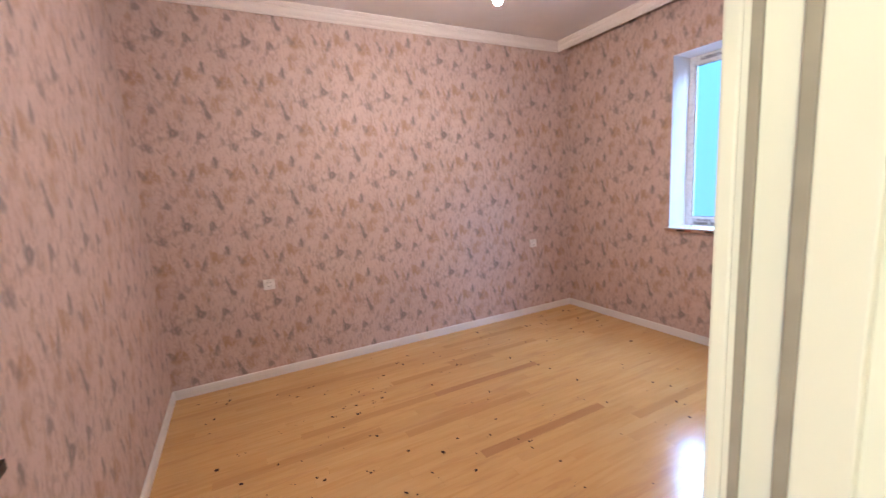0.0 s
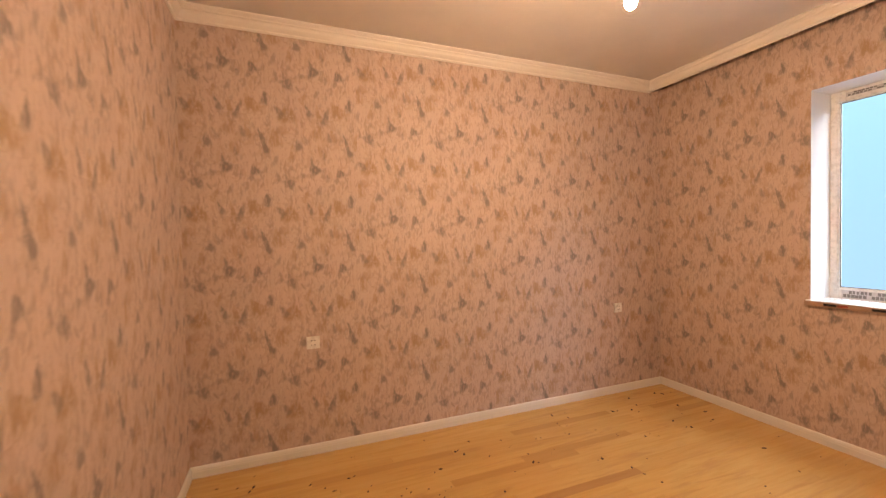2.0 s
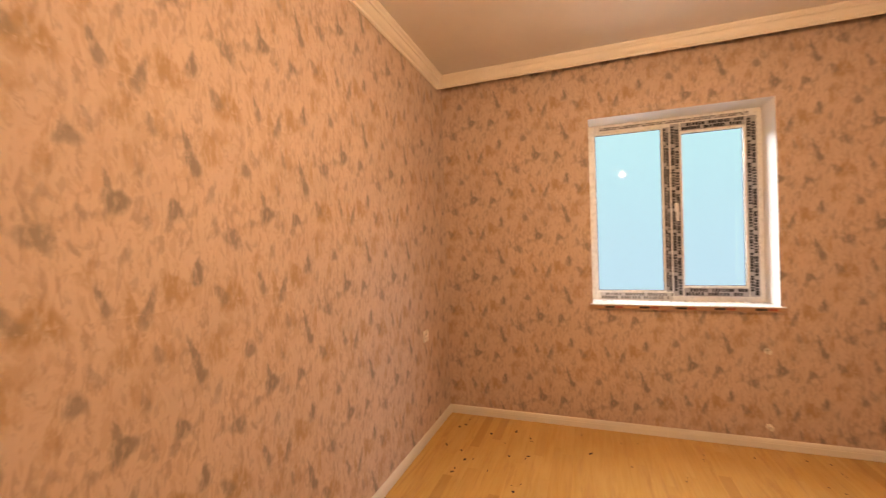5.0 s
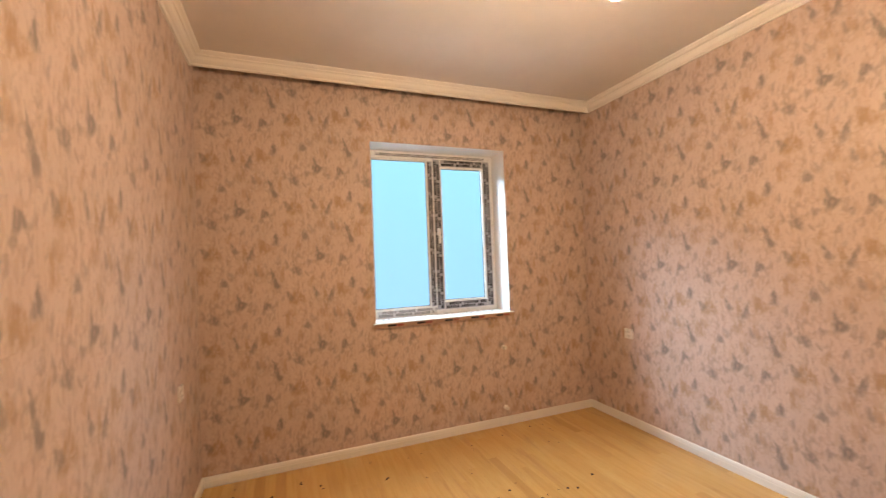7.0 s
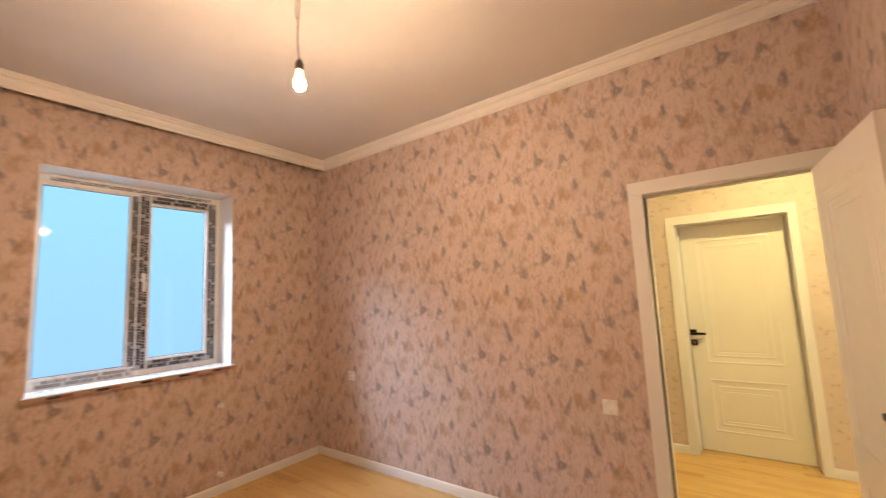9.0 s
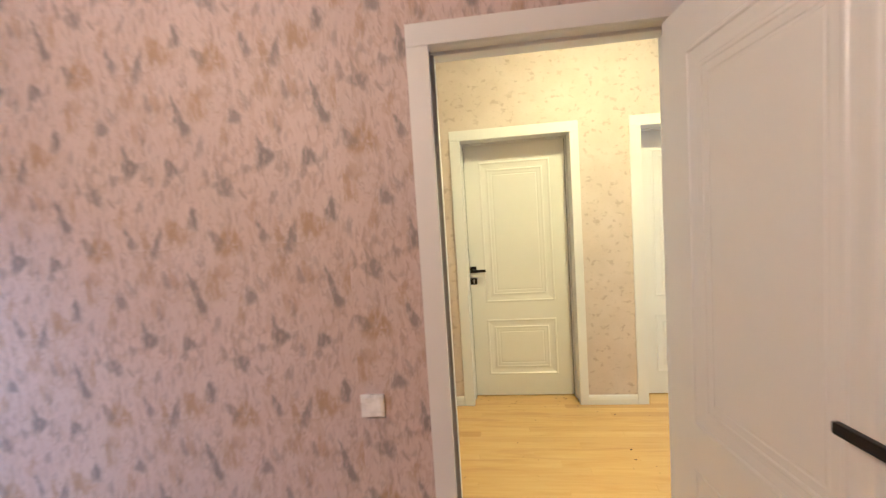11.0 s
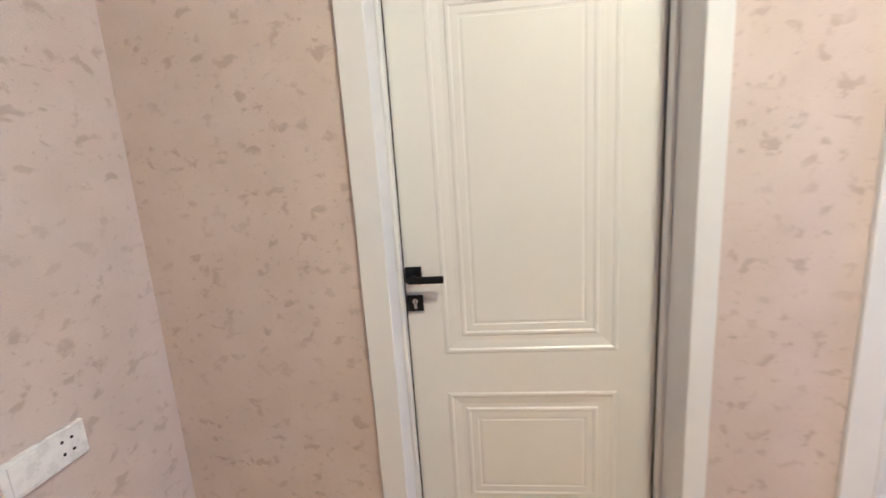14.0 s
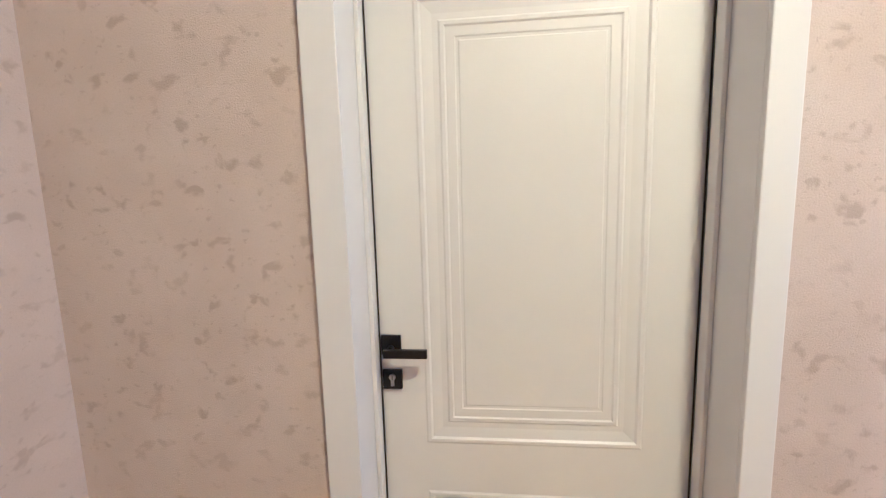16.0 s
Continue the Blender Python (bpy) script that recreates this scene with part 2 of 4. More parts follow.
def floor_board(name, tone=0.0):
    """Pine laminate; tone: how far the board leans to the darker, reddish pieces."""
    m = Nodes(name, 0.3)
    info = m.add("ObjectInfo").outputs["Random"]
    shift = m.add("CombineXYZ")
    m.link(m.math("MULTIPLY", info, 37.0), shift.inputs[0])
    m.link(m.math("MULTIPLY", info, 91.0), shift.inputs[1])
    pos = m.add("VectorMath", operation="ADD")
    m.link(m.add("NewGeometry").outputs["Position"], pos.inputs[0])
    m.link(shift.outputs[0], pos.inputs[1])
    grain = m.add("Mapping")
    grain.inputs["Scale"].default_value = (0.7, 9.0, 1.0)
    m.link(pos.outputs[0], grain.inputs[0])
    wave = m.noise(4.0, 5, 0.6, grain.outputs[0], 0.6).outputs[0]
    fine = m.add("Mapping")
    fine.inputs["Scale"].default_value = (3.0, 70.0, 1.0)
    m.link(pos.outputs[0], fine.inputs[0])
    pores = m.noise(3.0, 3, 0.6, fine.outputs[0]).outputs[0]
    blot = m.noise(1.6, 3, 0.5, pos.outputs[0]).outputs[0]
    col = m.mix(m.ramp(wave, 0.30, 0.85), (0.62, 0.405, 0.150), (0.54, 0.330, 0.105))
    col = m.mix(m.math("MULTIPLY", m.ramp(blot, 0.45, 0.75), 0.4), col, (0.67, 0.465, 0.205))
    col = m.mix(m.math("MULTIPLY", m.ramp(pores, 0.5, 0.75), 0.05), col, (0.34, 0.19, 0.06))
    col = m.mix(m.ramp(info, 0.50, 0.90, 0.0, 0.20), col, (0.42, 0.245, 0.085))
    col = m.mix(m.ramp(info, 0.958, 0.966, 0.0, 0.32), col, (0.38, 0.21, 0.075))
    streak = m.add("Mapping")
    streak.inputs["Scale"].default_value = (0.55, 5.0, 1.0)
    m.link(m.add("NewGeometry").outputs["Position"], streak.inputs[0])
    band = m.noise(2.6, 4, 0.6, streak.outputs[0], 0.8).outputs[0]
    col = m.mix(m.math("MULTIPLY", m.ramp(band, 0.54, 0.68), 0.34), col, (0.40, 0.215, 0.095))
    col = m.mix(tone, col, (0.33, 0.165, 0.075))
    m.color(col)
    dust = m.noise(7, 4, 0.6).outputs[0]
    m.put(m.bsdf.inputs["Roughness"], m.ramp(dust, 0.3, 0.7, 0.13, 0.26))
    m.bump(pores, 0.05, 0.001)
    return m.mat


PAPER_N = room_paper("pink_wallpaper_north", 0, 0.252, 1.990)
PAPER_S = room_paper("pink_wallpaper_south", 0, 2.105, 1.070, -1.0)
PAPER_E = room_paper("pink_wallpaper_east", 1, 2.525, 1.575, -1.0)
PAPER_W = room_paper("pink_wallpaper_west", 1, 0.40, 1.70)
HALL_PAPER_X = hall_paper("beige_wallpaper_long", 0)
HALL_PAPER_Y = hall_paper("beige_wallpaper_short", 1)
PLASTER = painted("white_plaster", (0.78, 0.77, 0.76), 0.7, 0.25, 90, 0.04)
CEILING = painted("ceiling_paint", (0.66, 0.63, 0.62), 0.75, 0.15, 120, 0.03)
CROWN = painted("crown_plaster", (0.77, 0.745, 0.715), 0.5, 0.06, 150, 0.02)
DOOR_PAINT = painted("satin_door_paint", (0.735, 0.72, 0.685), 0.33, 0.10, 260, 0.02)
TRIM = painted("white_trim_foil", (0.73, 0.72, 0.70), 0.42, 0.04, 200, 0.02)
BOARD = floor_board("pine_laminate")
DARK_BOARD = floor_board("dark_pine_laminate", 0.55)
JOINT = plain("joint_shadow", (0.10, 0.06, 0.03), 0.8)
PVC = plain("white_pvc", (0.78, 0.79, 0.80), 0.3)
FILM = plain("grey_protective_film", (0.36, 0.37, 0.42), 0.45)
PALE_FILM = plain("clear_protective_film", (0.55, 0.56, 0.60), 0.4)
FAINT = plain("faded_grey_ink", (0.20, 0.20, 0.21), 0.7)
INK = plain("black_ink", (0.012, 0.012, 0.014), 0.85)
BLUE = plain("blue_tape", (0.03, 0.06, 0.22), 0.5)
RED = plain("red_ink", (0.28, 0.07, 0.05), 0.5)
SILL_EDGE = plain("beige_sill_foil", (0.40, 0.27, 0.20), 0.4)
BLACK = plain("matt_black_metal", (0.014, 0.014, 0.015), 0.38, 0.6)
STEEL = plain("dull_steel", (0.55, 0.52, 0.47), 0.35, 1.0)
BRONZE = plain("bronze_lock_plate", (0.20, 0.14, 0.09), 0.4, 0.9)
# grey rubber whose tone also carries the shade of the jamb's grooves
GASKET_GROOVE = plain("grey_rubber_groove_shade", (0.30, 0.27, 0.25), 0.7)
# black rubber; also the black put into the hall leaves' edge gap
DARK_GASKET_AND_GAP = plain("black_rubber_and_gap", (0.025, 0.025, 0.028), 0.7)
PLASTIC = plain("white_plastic", (0.80, 0.79, 0.77), 0.3)
WIRE = plain("brown_cable", (0.06, 0.035, 0.025), 0.6)
SOCKET = plain("bulb_holder", (0.09, 0.07, 0.055), 0.5)
CRUMB = plain("dark_crumbs", (0.075, 0.042, 0.025), 0.9)
# pale tone chosen to throw daylight up at the window head
BOUNCE_SHEET = painted("pale_bounce_sheet", (0.62, 0.61, 0.59), 0.9, 0.4, 40, 0.08)
CONCRETE = painted("grey_render", (0.42, 0.40, 0.38), 0.9, 0.4, 60, 0.1)


def glowing(name, color, power):
    m = Nodes(name, 0.5, 0.0, color)
    m.bsdf.inputs["Emission Color"].default_value = (*color, 1)
    m.bsdf.inputs["Emission Strength"].default_value = power
    return m.mat


GLOW = glowing("lit_bulb", BULB_COLOR, BULB_POWER)
NECK = glowing("bulb_neck", (1.0, 0.62, 0.30), 5.0)
HALL_GLOW = glowing("lit_hall_bulb", HALL_COLOR, HALL_POWER)


def daylight(name, power):
    m = Nodes(name, 1.0, 0.0, (0, 0, 0))
    sep = m.add("SeparateXYZ")
    m.link(m.add("NewGeometry").outputs["Position"], sep.inputs[0])
    col = m.mix(m.ramp(sep.outputs[2], 0.2, 4.5), (0.32, 0.585, 0.86), (0.30, 0.645, 0.84))
    m.link(col, m.bsdf.inputs["Emission Color"])
    m.bsdf.inputs["Emission Strength"].default_value = power
    return m.mat


SKY = daylight("pale_overcast_sky", SKY_POWER)
HALL_SKY = daylight("pale_sky_beyond_hall", 0.7)


def clear_glass():
    m = Nodes("clear_glass", 0.0, 0.0, (1, 1, 1))
    out = m.tree.nodes["Material Output"]
    t, g, mixer, fr = m.add("BsdfTransparent"), m.add("BsdfGlossy"), m.add("MixShader"), m.add("Fresnel")
    g.inputs["Roughness"].default_value = 0.02
    fr.inputs["IOR"].default_value = 1.22
    m.link(fr.outputs[0], mixer.inputs[0])
    m.link(t.outputs[0], mixer.inputs[1])
    m.link(g.outputs[0], mixer.inputs[2])
    m.link(mixer.outputs[0], out.inputs[0])
    return m.mat


GLASS = clear_glass()


# ---- mesh helpers ----
def mesh_of(name, bm, mats, smooth=False):
    me = bpy.data.meshes.new(name)
    bm.normal_update()
    bm.to_mesh(me)
    bm.free()
    for mat in mats if isinstance(mats, (list, tuple)) else [mats]:
        me.materials.append(mat)
    if smooth:
        for p in me.polygons:
            p.use_smooth = True
    return me


def part(name, bm, mats, parent=None, label="", smooth=False, at=None):
    ob = new(name, mesh_of(name, bm, mats, smooth))
    if parent is not None:
        ob.parent = parent
    if at is not None:
        ob.matrix_basis = at
    if label:
        ob["label"] = label
    return ob


def thing(name, at, label, category, group="", kind=""):
    ob = new(name)
    ob.empty_display_size = 0.05
    ob.matrix_basis = at if isinstance(at, Matrix) else Matrix.Translation(at)
    return tagged(ob, label, category, group, kind)


def box(lo, hi, bevel=0.0, bm=None, mat=0, segs=2):
    bm = bm if bm is not None else bmesh.new()
    lo, hi = Vector(lo), Vector(hi)
    m = Matrix.Translation((lo + hi) / 2) @ Matrix.Diagonal((*(hi - lo), 1))
    made = bmesh.ops.create_cube(bm, size=1, matrix=m)["verts"]
    faces = {f for v in made for f in v.link_faces}
    for f in faces:
        f.material_index = mat
    if bevel:
        edges = {e for v in made for e in v.link_edges}
        bmesh.ops.bevel(bm, geom=list(edges), offset=bevel, segments=segs, affect="EDGES", profile=0.6)
    return bm


def rod(a, b, r, bm=None, n=16, r2=None):
    bm = bm if bm is not None else bmesh.new()
    a, b = Vector(a), Vector(b)
    turn = (b - a).to_track_quat("Z", "Y").to_matrix().to_4x4()
    bmesh.ops.create_cone(bm, cap_ends=True, segments=n, radius1=r, radius2=r if r2 is None else r2, depth=(b - a).length,
                          matrix=Matrix.Translation((a + b) / 2) @ turn)
    return bm


def lathe(profile, n=24):
    """Rings of (radius, z) round the z axis."""
    bm = bmesh.new()
    rings = [[bm.verts.new((r * math.cos(2 * math.pi * i / n), r * math.sin(2 * math.pi * i / n), z)) for i in range(n)] for r, z in profile]
    for a, b in zip(rings, rings[1:]):
        for i in range(n):
            bm.faces.new((a[i], a[(i + 1) % n], b[(i + 1) % n], b[i]))
    bm.faces.new(rings[0][::-1])
    bm.faces.new(rings[-1])
    return bm


def tube(points, r, n=8):
    bm = bmesh.new()
    points = [Vector(p) for p in points]
    rings = []
    for i, p in enumerate(points):
        d = (points[min(i + 1, len(points) - 1)] - points[max(i - 1, 0)]).normalized()
        s = d.cross(Vector((0.31, 0.95, 0.02))).normalized()
        q = d.cross(s)
        rings.append([bm.verts.new(p + r * (math.cos(2 * math.pi * k / n) * s + math.sin(2 * math.pi * k / n) * q)) for k in range(n)])
    for a, b in zip(rings, rings[1:]):
        for k in range(n):
            bm.faces.new((a[k], a[(k + 1) % n], b[(k + 1) % n], b[k]))
    bm.faces.new(rings[0][::-1])
    bm.faces.new(rings[-1])
    bmesh.ops.recalc_face_normals(bm, faces=bm.faces)
    return bm


def sweep(profile, start, along, out, length, mitre=(0, 0)):
    """A moulding: profile of (out, up) points, pushed along a line; mitre: how far each end runs on per metre of out."""
    bm = bmesh.new()
    s, a, o = Vector(start), Vector(along), Vector(out)
    up = Vector((0, 0, 1))
    ends = []
    for t, k in ((0, -mitre[0]), (length, mitre[1])):
        ends.append([bm.verts.new(s + a * (t + k * x) + o * x + up * z) for x, z in profile])
    n = len(profile)
    for i in range(n):
        bm.faces.new((ends[0][i], ends[0][(i + 1) % n], ends[1][(i + 1) % n], ends[1][i]))
    bm.faces.new(ends[0][::-1])
    bm.faces.new(ends[1])
    bmesh.ops.recalc_face_normals(bm, faces=bm.faces)
    return bm


def wall(name, axis, lo, hi, span, z0, z1, holes, mats, label):
    """A wall with thickness from lo to hi across the axis (0: its faces look along x). span: its two ends; holes: a0, a1, z0, z1.
    mats: the face at lo, the face at hi, reveals and ends."""
    bm = bmesh.new()
    us = sorted({span[0], span[1], *[h[0] for h in holes], *[h[1] for h in holes]})
    zs = sorted({z0, z1, *[h[2] for h in holes], *[h[3] for h in holes]})

    def solid(i, j):
        if not (0 <= i < len(us) - 1 and 0 <= j < len(zs) - 1):
            return False
        u, z = (us[i] + us[i + 1]) / 2, (zs[j] + zs[j + 1]) / 2
        return not any(a < u < b and c < z < d for a, b, c, d in holes)

    verts = {}

    def v(i, j, k):
        if (i, j, k) not in verts:
            w = (lo, hi)[k]
            verts[i, j, k] = bm.verts.new((w, us[i], zs[j]) if axis == 0 else (us[i], w, zs[j]))
        return verts[i, j, k]

    def face(mat, *vs):
        f = bm.faces.new(vs)
        f.material_index = mat

    for i in range(len(us) - 1):
        for j in range(len(zs) - 1):
            if not solid(i, j):
                continue
            for k in (0, 1):
                face(k, v(i, j, k), v(i + 1, j, k), v(i + 1, j + 1, k), v(i, j + 1, k))
            for di, dj, a, b in ((-1, 0, (i, j), (i, j + 1)), (1, 0, (i + 1, j), (i + 1, j + 1)), (0, -1, (i, j), (i + 1, j)), (0, 1, (i, j + 1), (i + 1, j + 1))):
                if not solid(i + di, j + dj):
                    face(2, v(*a, 0), v(*b, 0), v(*b, 1), v(*a, 1))
    bmesh.ops.recalc_face_normals(bm, faces=bm.faces)
    ob = new(name, mesh_of(name, bm, mats))
    return tagged(ob, label, "wall", kind="structure")


# ---- structure ----
def hole_of(x):
    return (x - 0.022, x + DOOR_W + 0.022, 0.0, DOOR_H + 0.022)


paper = "wall papered in pinkish wallpaper with brushed grey and ochre dabs"
beige = "hall wall papered in beige mottled wallpaper"
wall("wall_north", 1, ROOM_Y, ROOM_Y + 0.2, (-0.2, ROOM_X + 0.31), 0, TOP, [], [PAPER_N, CONCRETE, CONCRETE], paper)
wall("wall_east", 0, ROOM_X, ROOM_X + 0.31, (0.0, ROOM_Y), 0, TOP, [WIN], [PAPER_E, CONCRETE, PLASTER], paper + " round a window opening")
wall("wall_west", 0, -0.2, 0.0, (0.0, ROOM_Y), 0, TOP, [], [CONCRETE, PAPER_W, CONCRETE], paper)
wall("wall_south", 1, HALL_N, 0.0, (HALL_W - 0.15, ROOM_X + 0.31), 0, TOP, [hole_of(DOOR_A)], [HALL_PAPER_X, PAPER_S, PLASTER], paper + ", beige on the hall side, with a doorway")
wall("wall_hall_south", 1, HALL_S - 0.26, HALL_S, (HALL_W - 0.15, HALL_E + 0.15), 0, TOP, [hole_of(DOOR_B), hole_of(DOOR_C)], [CONCRETE, HALL_PAPER_X, PLASTER], beige + " with two doorways")
HALL_DOOR = (-1.02, -0.24, 0.0, 2.10)
wall("wall_hall_east", 0, HALL_E, HALL_E + 0.15, (HALL_S, HALL_N), 0, TOP, [HALL_DOOR], [HALL_PAPER_Y, CONCRETE, PLASTER], beige + " beside a plastic-framed door")
wall("wall_hall_west", 0, HALL_W - 0.15, HALL_W, (HALL_S, HALL_N), 0, TOP, [(-1.60, -0.80, 0.0, 2.2)], [CONCRETE, HALL_PAPER_Y, PLASTER], beige + " with an opening to a daylit space")

tagged(part("ceiling", box((0, 0, CEIL), (SLOT, ROOM_Y, CEIL + 0.02)), CEILING), "smooth white painted plasterboard ceiling", "ceiling", kind="structure")
tagged(part("ceiling_slot", box((SLOT, 0, TOP - 0.02), (ROOM_X, ROOM_Y, TOP)), CEILING), "white ceiling strip inside the curtain slot", "ceiling", kind="structure")
tagged(part("ceiling_hall", box((HALL_W, HALL_S, HALL_CEIL), (HALL_E, HALL_N, HALL_CEIL + 0.02)), CEILING), "white painted hall ceiling", "ceiling", kind="structure")
tagged(part("roof_slab", box((HALL_W - 0.15, HALL_S - 0.26, TOP), (ROOM_X + 0.31, ROOM_Y + 0.2, TOP + 0.1)), CONCRETE), "grey concrete slab above the rooms", "slab", kind="structure")
tagged(part("fascia", box((SLOT, 0.0, 2.862), (SLOT + 0.012, ROOM_Y, TOP - 0.02)), CEILING), "white edge board of the curtain slot", "trim", kind="structure")

# crown moulding
CROWN_PROFILE = [(0, 0), (0.012, 0), (0.015, 0.006), (0.015, 0.014), (0.020, 0.018), (0.030, 0.024), (0.040, 0.034), (0.045, 0.046),
                 (0.048, 0.052), (0.058, 0.054), (0.060, 0.062), (0.068, 0.068), (0.078, 0.072), (0.082, 0.078), (0.082, 0.083), (0, 0.083)]
crown = thing("trim_crown", (0, 0, 0), "white stepped plaster crown moulding round the ceiling", "crown moulding", kind="structure")
z = CEIL - 0.083
part("crown_length", sweep(CROWN_PROFILE, (0, ROOM_Y, z), (1, 0, 0), (0, -1, 0), SLOT, (-1, -1)), CROWN, crown)
part("crown_length", sweep(CROWN_PROFILE, (0, 0, z), (1, 0, 0), (0, 1, 0), SLOT, (-1, -1)), CROWN, crown)
part("crown_length", sweep(CROWN_PROFILE, (0, 0, z), (0, 1, 0), (1, 0, 0), ROOM_Y, (-1, -1)), CROWN, crown)
part("crown_length", sweep(CROWN_PROFILE, (SLOT, 0, z), (0, 1, 0), (-1, 0, 0), ROOM_Y, (-1, -1)), CROWN, crown)

# baseboards
BASE_PROFILE = [(0, 0), (0.014, 0), (0.014, 0.040), (0.012, 0.046), (0.013, 0.050), (0.010, 0.062), (0.005, 0.070), (0, 0.071)]


def baseboard(start, along, out, length, mitre):
    ob = part("baseboard", sweep(BASE_PROFILE, start, along, out, length, mitre), TRIM)
    tagged(ob, "low white moulded baseboard along the floor", "baseboard", kind="structure")


A0, A1 = DOOR_A - CASE, DOOR_A + DOOR_W + CASE
B0, B1 = DOOR_B - 0.063, DOOR_B + DOOR_W + CASE
C0, C1 = DOOR_C - 0.063, DOOR_C + DOOR_W + CASE
baseboard((0, ROOM_Y, 0.001), (1, 0, 0), (0, -1, 0), ROOM_X, (-1, -1))
baseboard((ROOM_X, 0, 0.001), (0, 1, 0), (-1, 0, 0), ROOM_Y, (-1, -1))
baseboard((0, 0, 0.001), (0, 1, 0), (1, 0, 0), ROOM_Y, (0, -1))
baseboard((A1, 0, 0.001), (1, 0, 0), (0, 1, 0), ROOM_X - A1, (0, -1))
baseboard((B1, HALL_S, 0.001), (1, 0, 0), (0, 1, 0), HALL_E - B1, (0, -1))
baseboard((C1, HALL_S, 0.001), (1, 0, 0), (0, 1, 0), B0 - C1, (0, 0))
baseboard((HALL_W, HALL_S, 0.001), (1, 0, 0), (0, 1, 0), C0 - HALL_W, (0, 0))
baseboard((HALL_E, HALL_S, 0.001), (0, 1, 0), (-1, 0, 0), HALL_DOOR[0] - HALL_S - 0.0, (-1, 0))
baseboard((A1, HALL_N, 0.001), (1, 0, 0), (0, -1, 0), HALL_E - A1, (0, 0))
baseboard((HALL_W, HALL_N, 0.001), (1, 0, 0), (0, -1, 0), A0 - HALL_W, (0, 0))


# ---- doors ----
PANEL_STEPS = ((0.005, 0.004), (0.013, 0.004), (0.018, -0.002), (0.044, -0.007), (0.058, -0.007), (0.063, -0.002), (0.071, -0.002),
               (0.075, -0.006), (0.096, -0.006), (0.099, -0.0085), (0.105, -0.0085), (0.108, -0.006))


def panelled_leaf(width, height, thick):
    """A door leaf: hinge edge at x = 0, its front at y = 0 facing -y, its back at y = thick, with two moulded panels on both faces."""
    bm = bmesh.new()
    xs = (0, 0.121, width - 0.121, width)
    zs = (0, 0.170, 0.628, 0.768, 1.890, height)
    holes = {(1, 1), (1, 3)}
    grid = {}
    for s, y in ((0, 0.0), (1, thick)):
        for i, x in enumerate(xs):
            for j, zz in enumerate(zs):
                grid[s, i, j] = bm.verts.new((x, y, zz))
    for s in (0, 1):
        sign = -1 if s == 0 else 1
        base = 0.0 if s == 0 else thick
        for i in range(3):
            for j in range(5):
                c = [grid[s, i, j], grid[s, i + 1, j], grid[s, i + 1, j + 1], grid[s, i, j + 1]]
                if (i, j) not in holes:
                    bm.faces.new(c)
                    continue
                x0, x1, z0, z1 = xs[i], xs[i + 1], zs[j], zs[j + 1]
                ring = c
                for inset, depth in PANEL_STEPS:
                    y = base + sign * depth * 0.72
                    nxt = [bm.verts.new((px, y, pz)) for px, pz in ((x0 + inset, z0 + inset), (x1 - inset, z0 + inset), (x1 - inset, z1 - inset), (x0 + inset, z1 - inset))]
                    for k in range(4):
                        bm.faces.new((ring[k], ring[(k + 1) % 4], nxt[(k + 1) % 4], nxt[k]))
                    ring = nxt
                bm.faces.new(ring)
    for i in range(3):
        for j in (0, 5):
            bm.faces.new((grid[0, i, j], grid[0, i + 1, j], grid[1, i + 1, j], grid[1, i, j]))
    for j in range(5):
        for i in (0, 3):
            bm.faces.new((grid[0, i, j], grid[0, i, j + 1], grid[1, i, j + 1], grid[1, i, j]))
    bmesh.ops.recalc_face_normals(bm, faces=bm.faces)
    return bm


def handle_set(leaf, x, face_y, out, towards, reach=0.054):
    """A square rose with a flat lever, and a square lock rose with a cylinder, on one face of a leaf."""
    def ob(name, lo, hi, parent, mat=BLACK, bevel=0.002, label=""):
        lo, hi = Vector(lo), Vector(hi)
        a = Vector((min(lo.x, hi.x), min(lo.y, hi.y), lo.z))
        b = Vector((max(lo.x, hi.x), max(lo.y, hi.y), hi.z))
        return part(name, box(a, b, bevel), mat, parent, label)

    y = face_y
    rose = ob("handle", (x - 0.026, y, 1.016), (x + 0.026, y + out * 0.010, 1.068), leaf, label="square matt black handle rose with a flat lever")
    neck = rod((x, y + out * 0.008, 1.034), (x, y + out * (reach - 0.006), 1.034), 0.009)
    part("neck", neck, BLACK, rose, smooth=True)
    ob("lever", (x - towards * 0.012, y + out * (reach - 0.014), 1.023), (x + towards * 0.100, y + out * reach, 1.045), rose, bevel=0.003)
    lock = ob("lock_rose", (x - 0.026, y, 0.922), (x + 0.026, y + out * 0.009, 0.974), leaf, label="square black lock rose with a steel cylinder")
    bm = rod((x, y + out * 0.004, 0.955), (x, y + out * 0.0125, 0.955), 0.0085)
    box((x - 0.0045, min(y, y + out * 0.0125), 0.931), (x + 0.0045, max(y, y + out * 0.0125), 0.950), 0.001, bm)
    part("cylinder", bm, STEEL, lock)
    ob("key_slot", (x - 0.001, y + out * 0.0122, 0.949), (x + 0.001, y + out * 0.0134, 0.961), lock, INK, 0)
    return lock


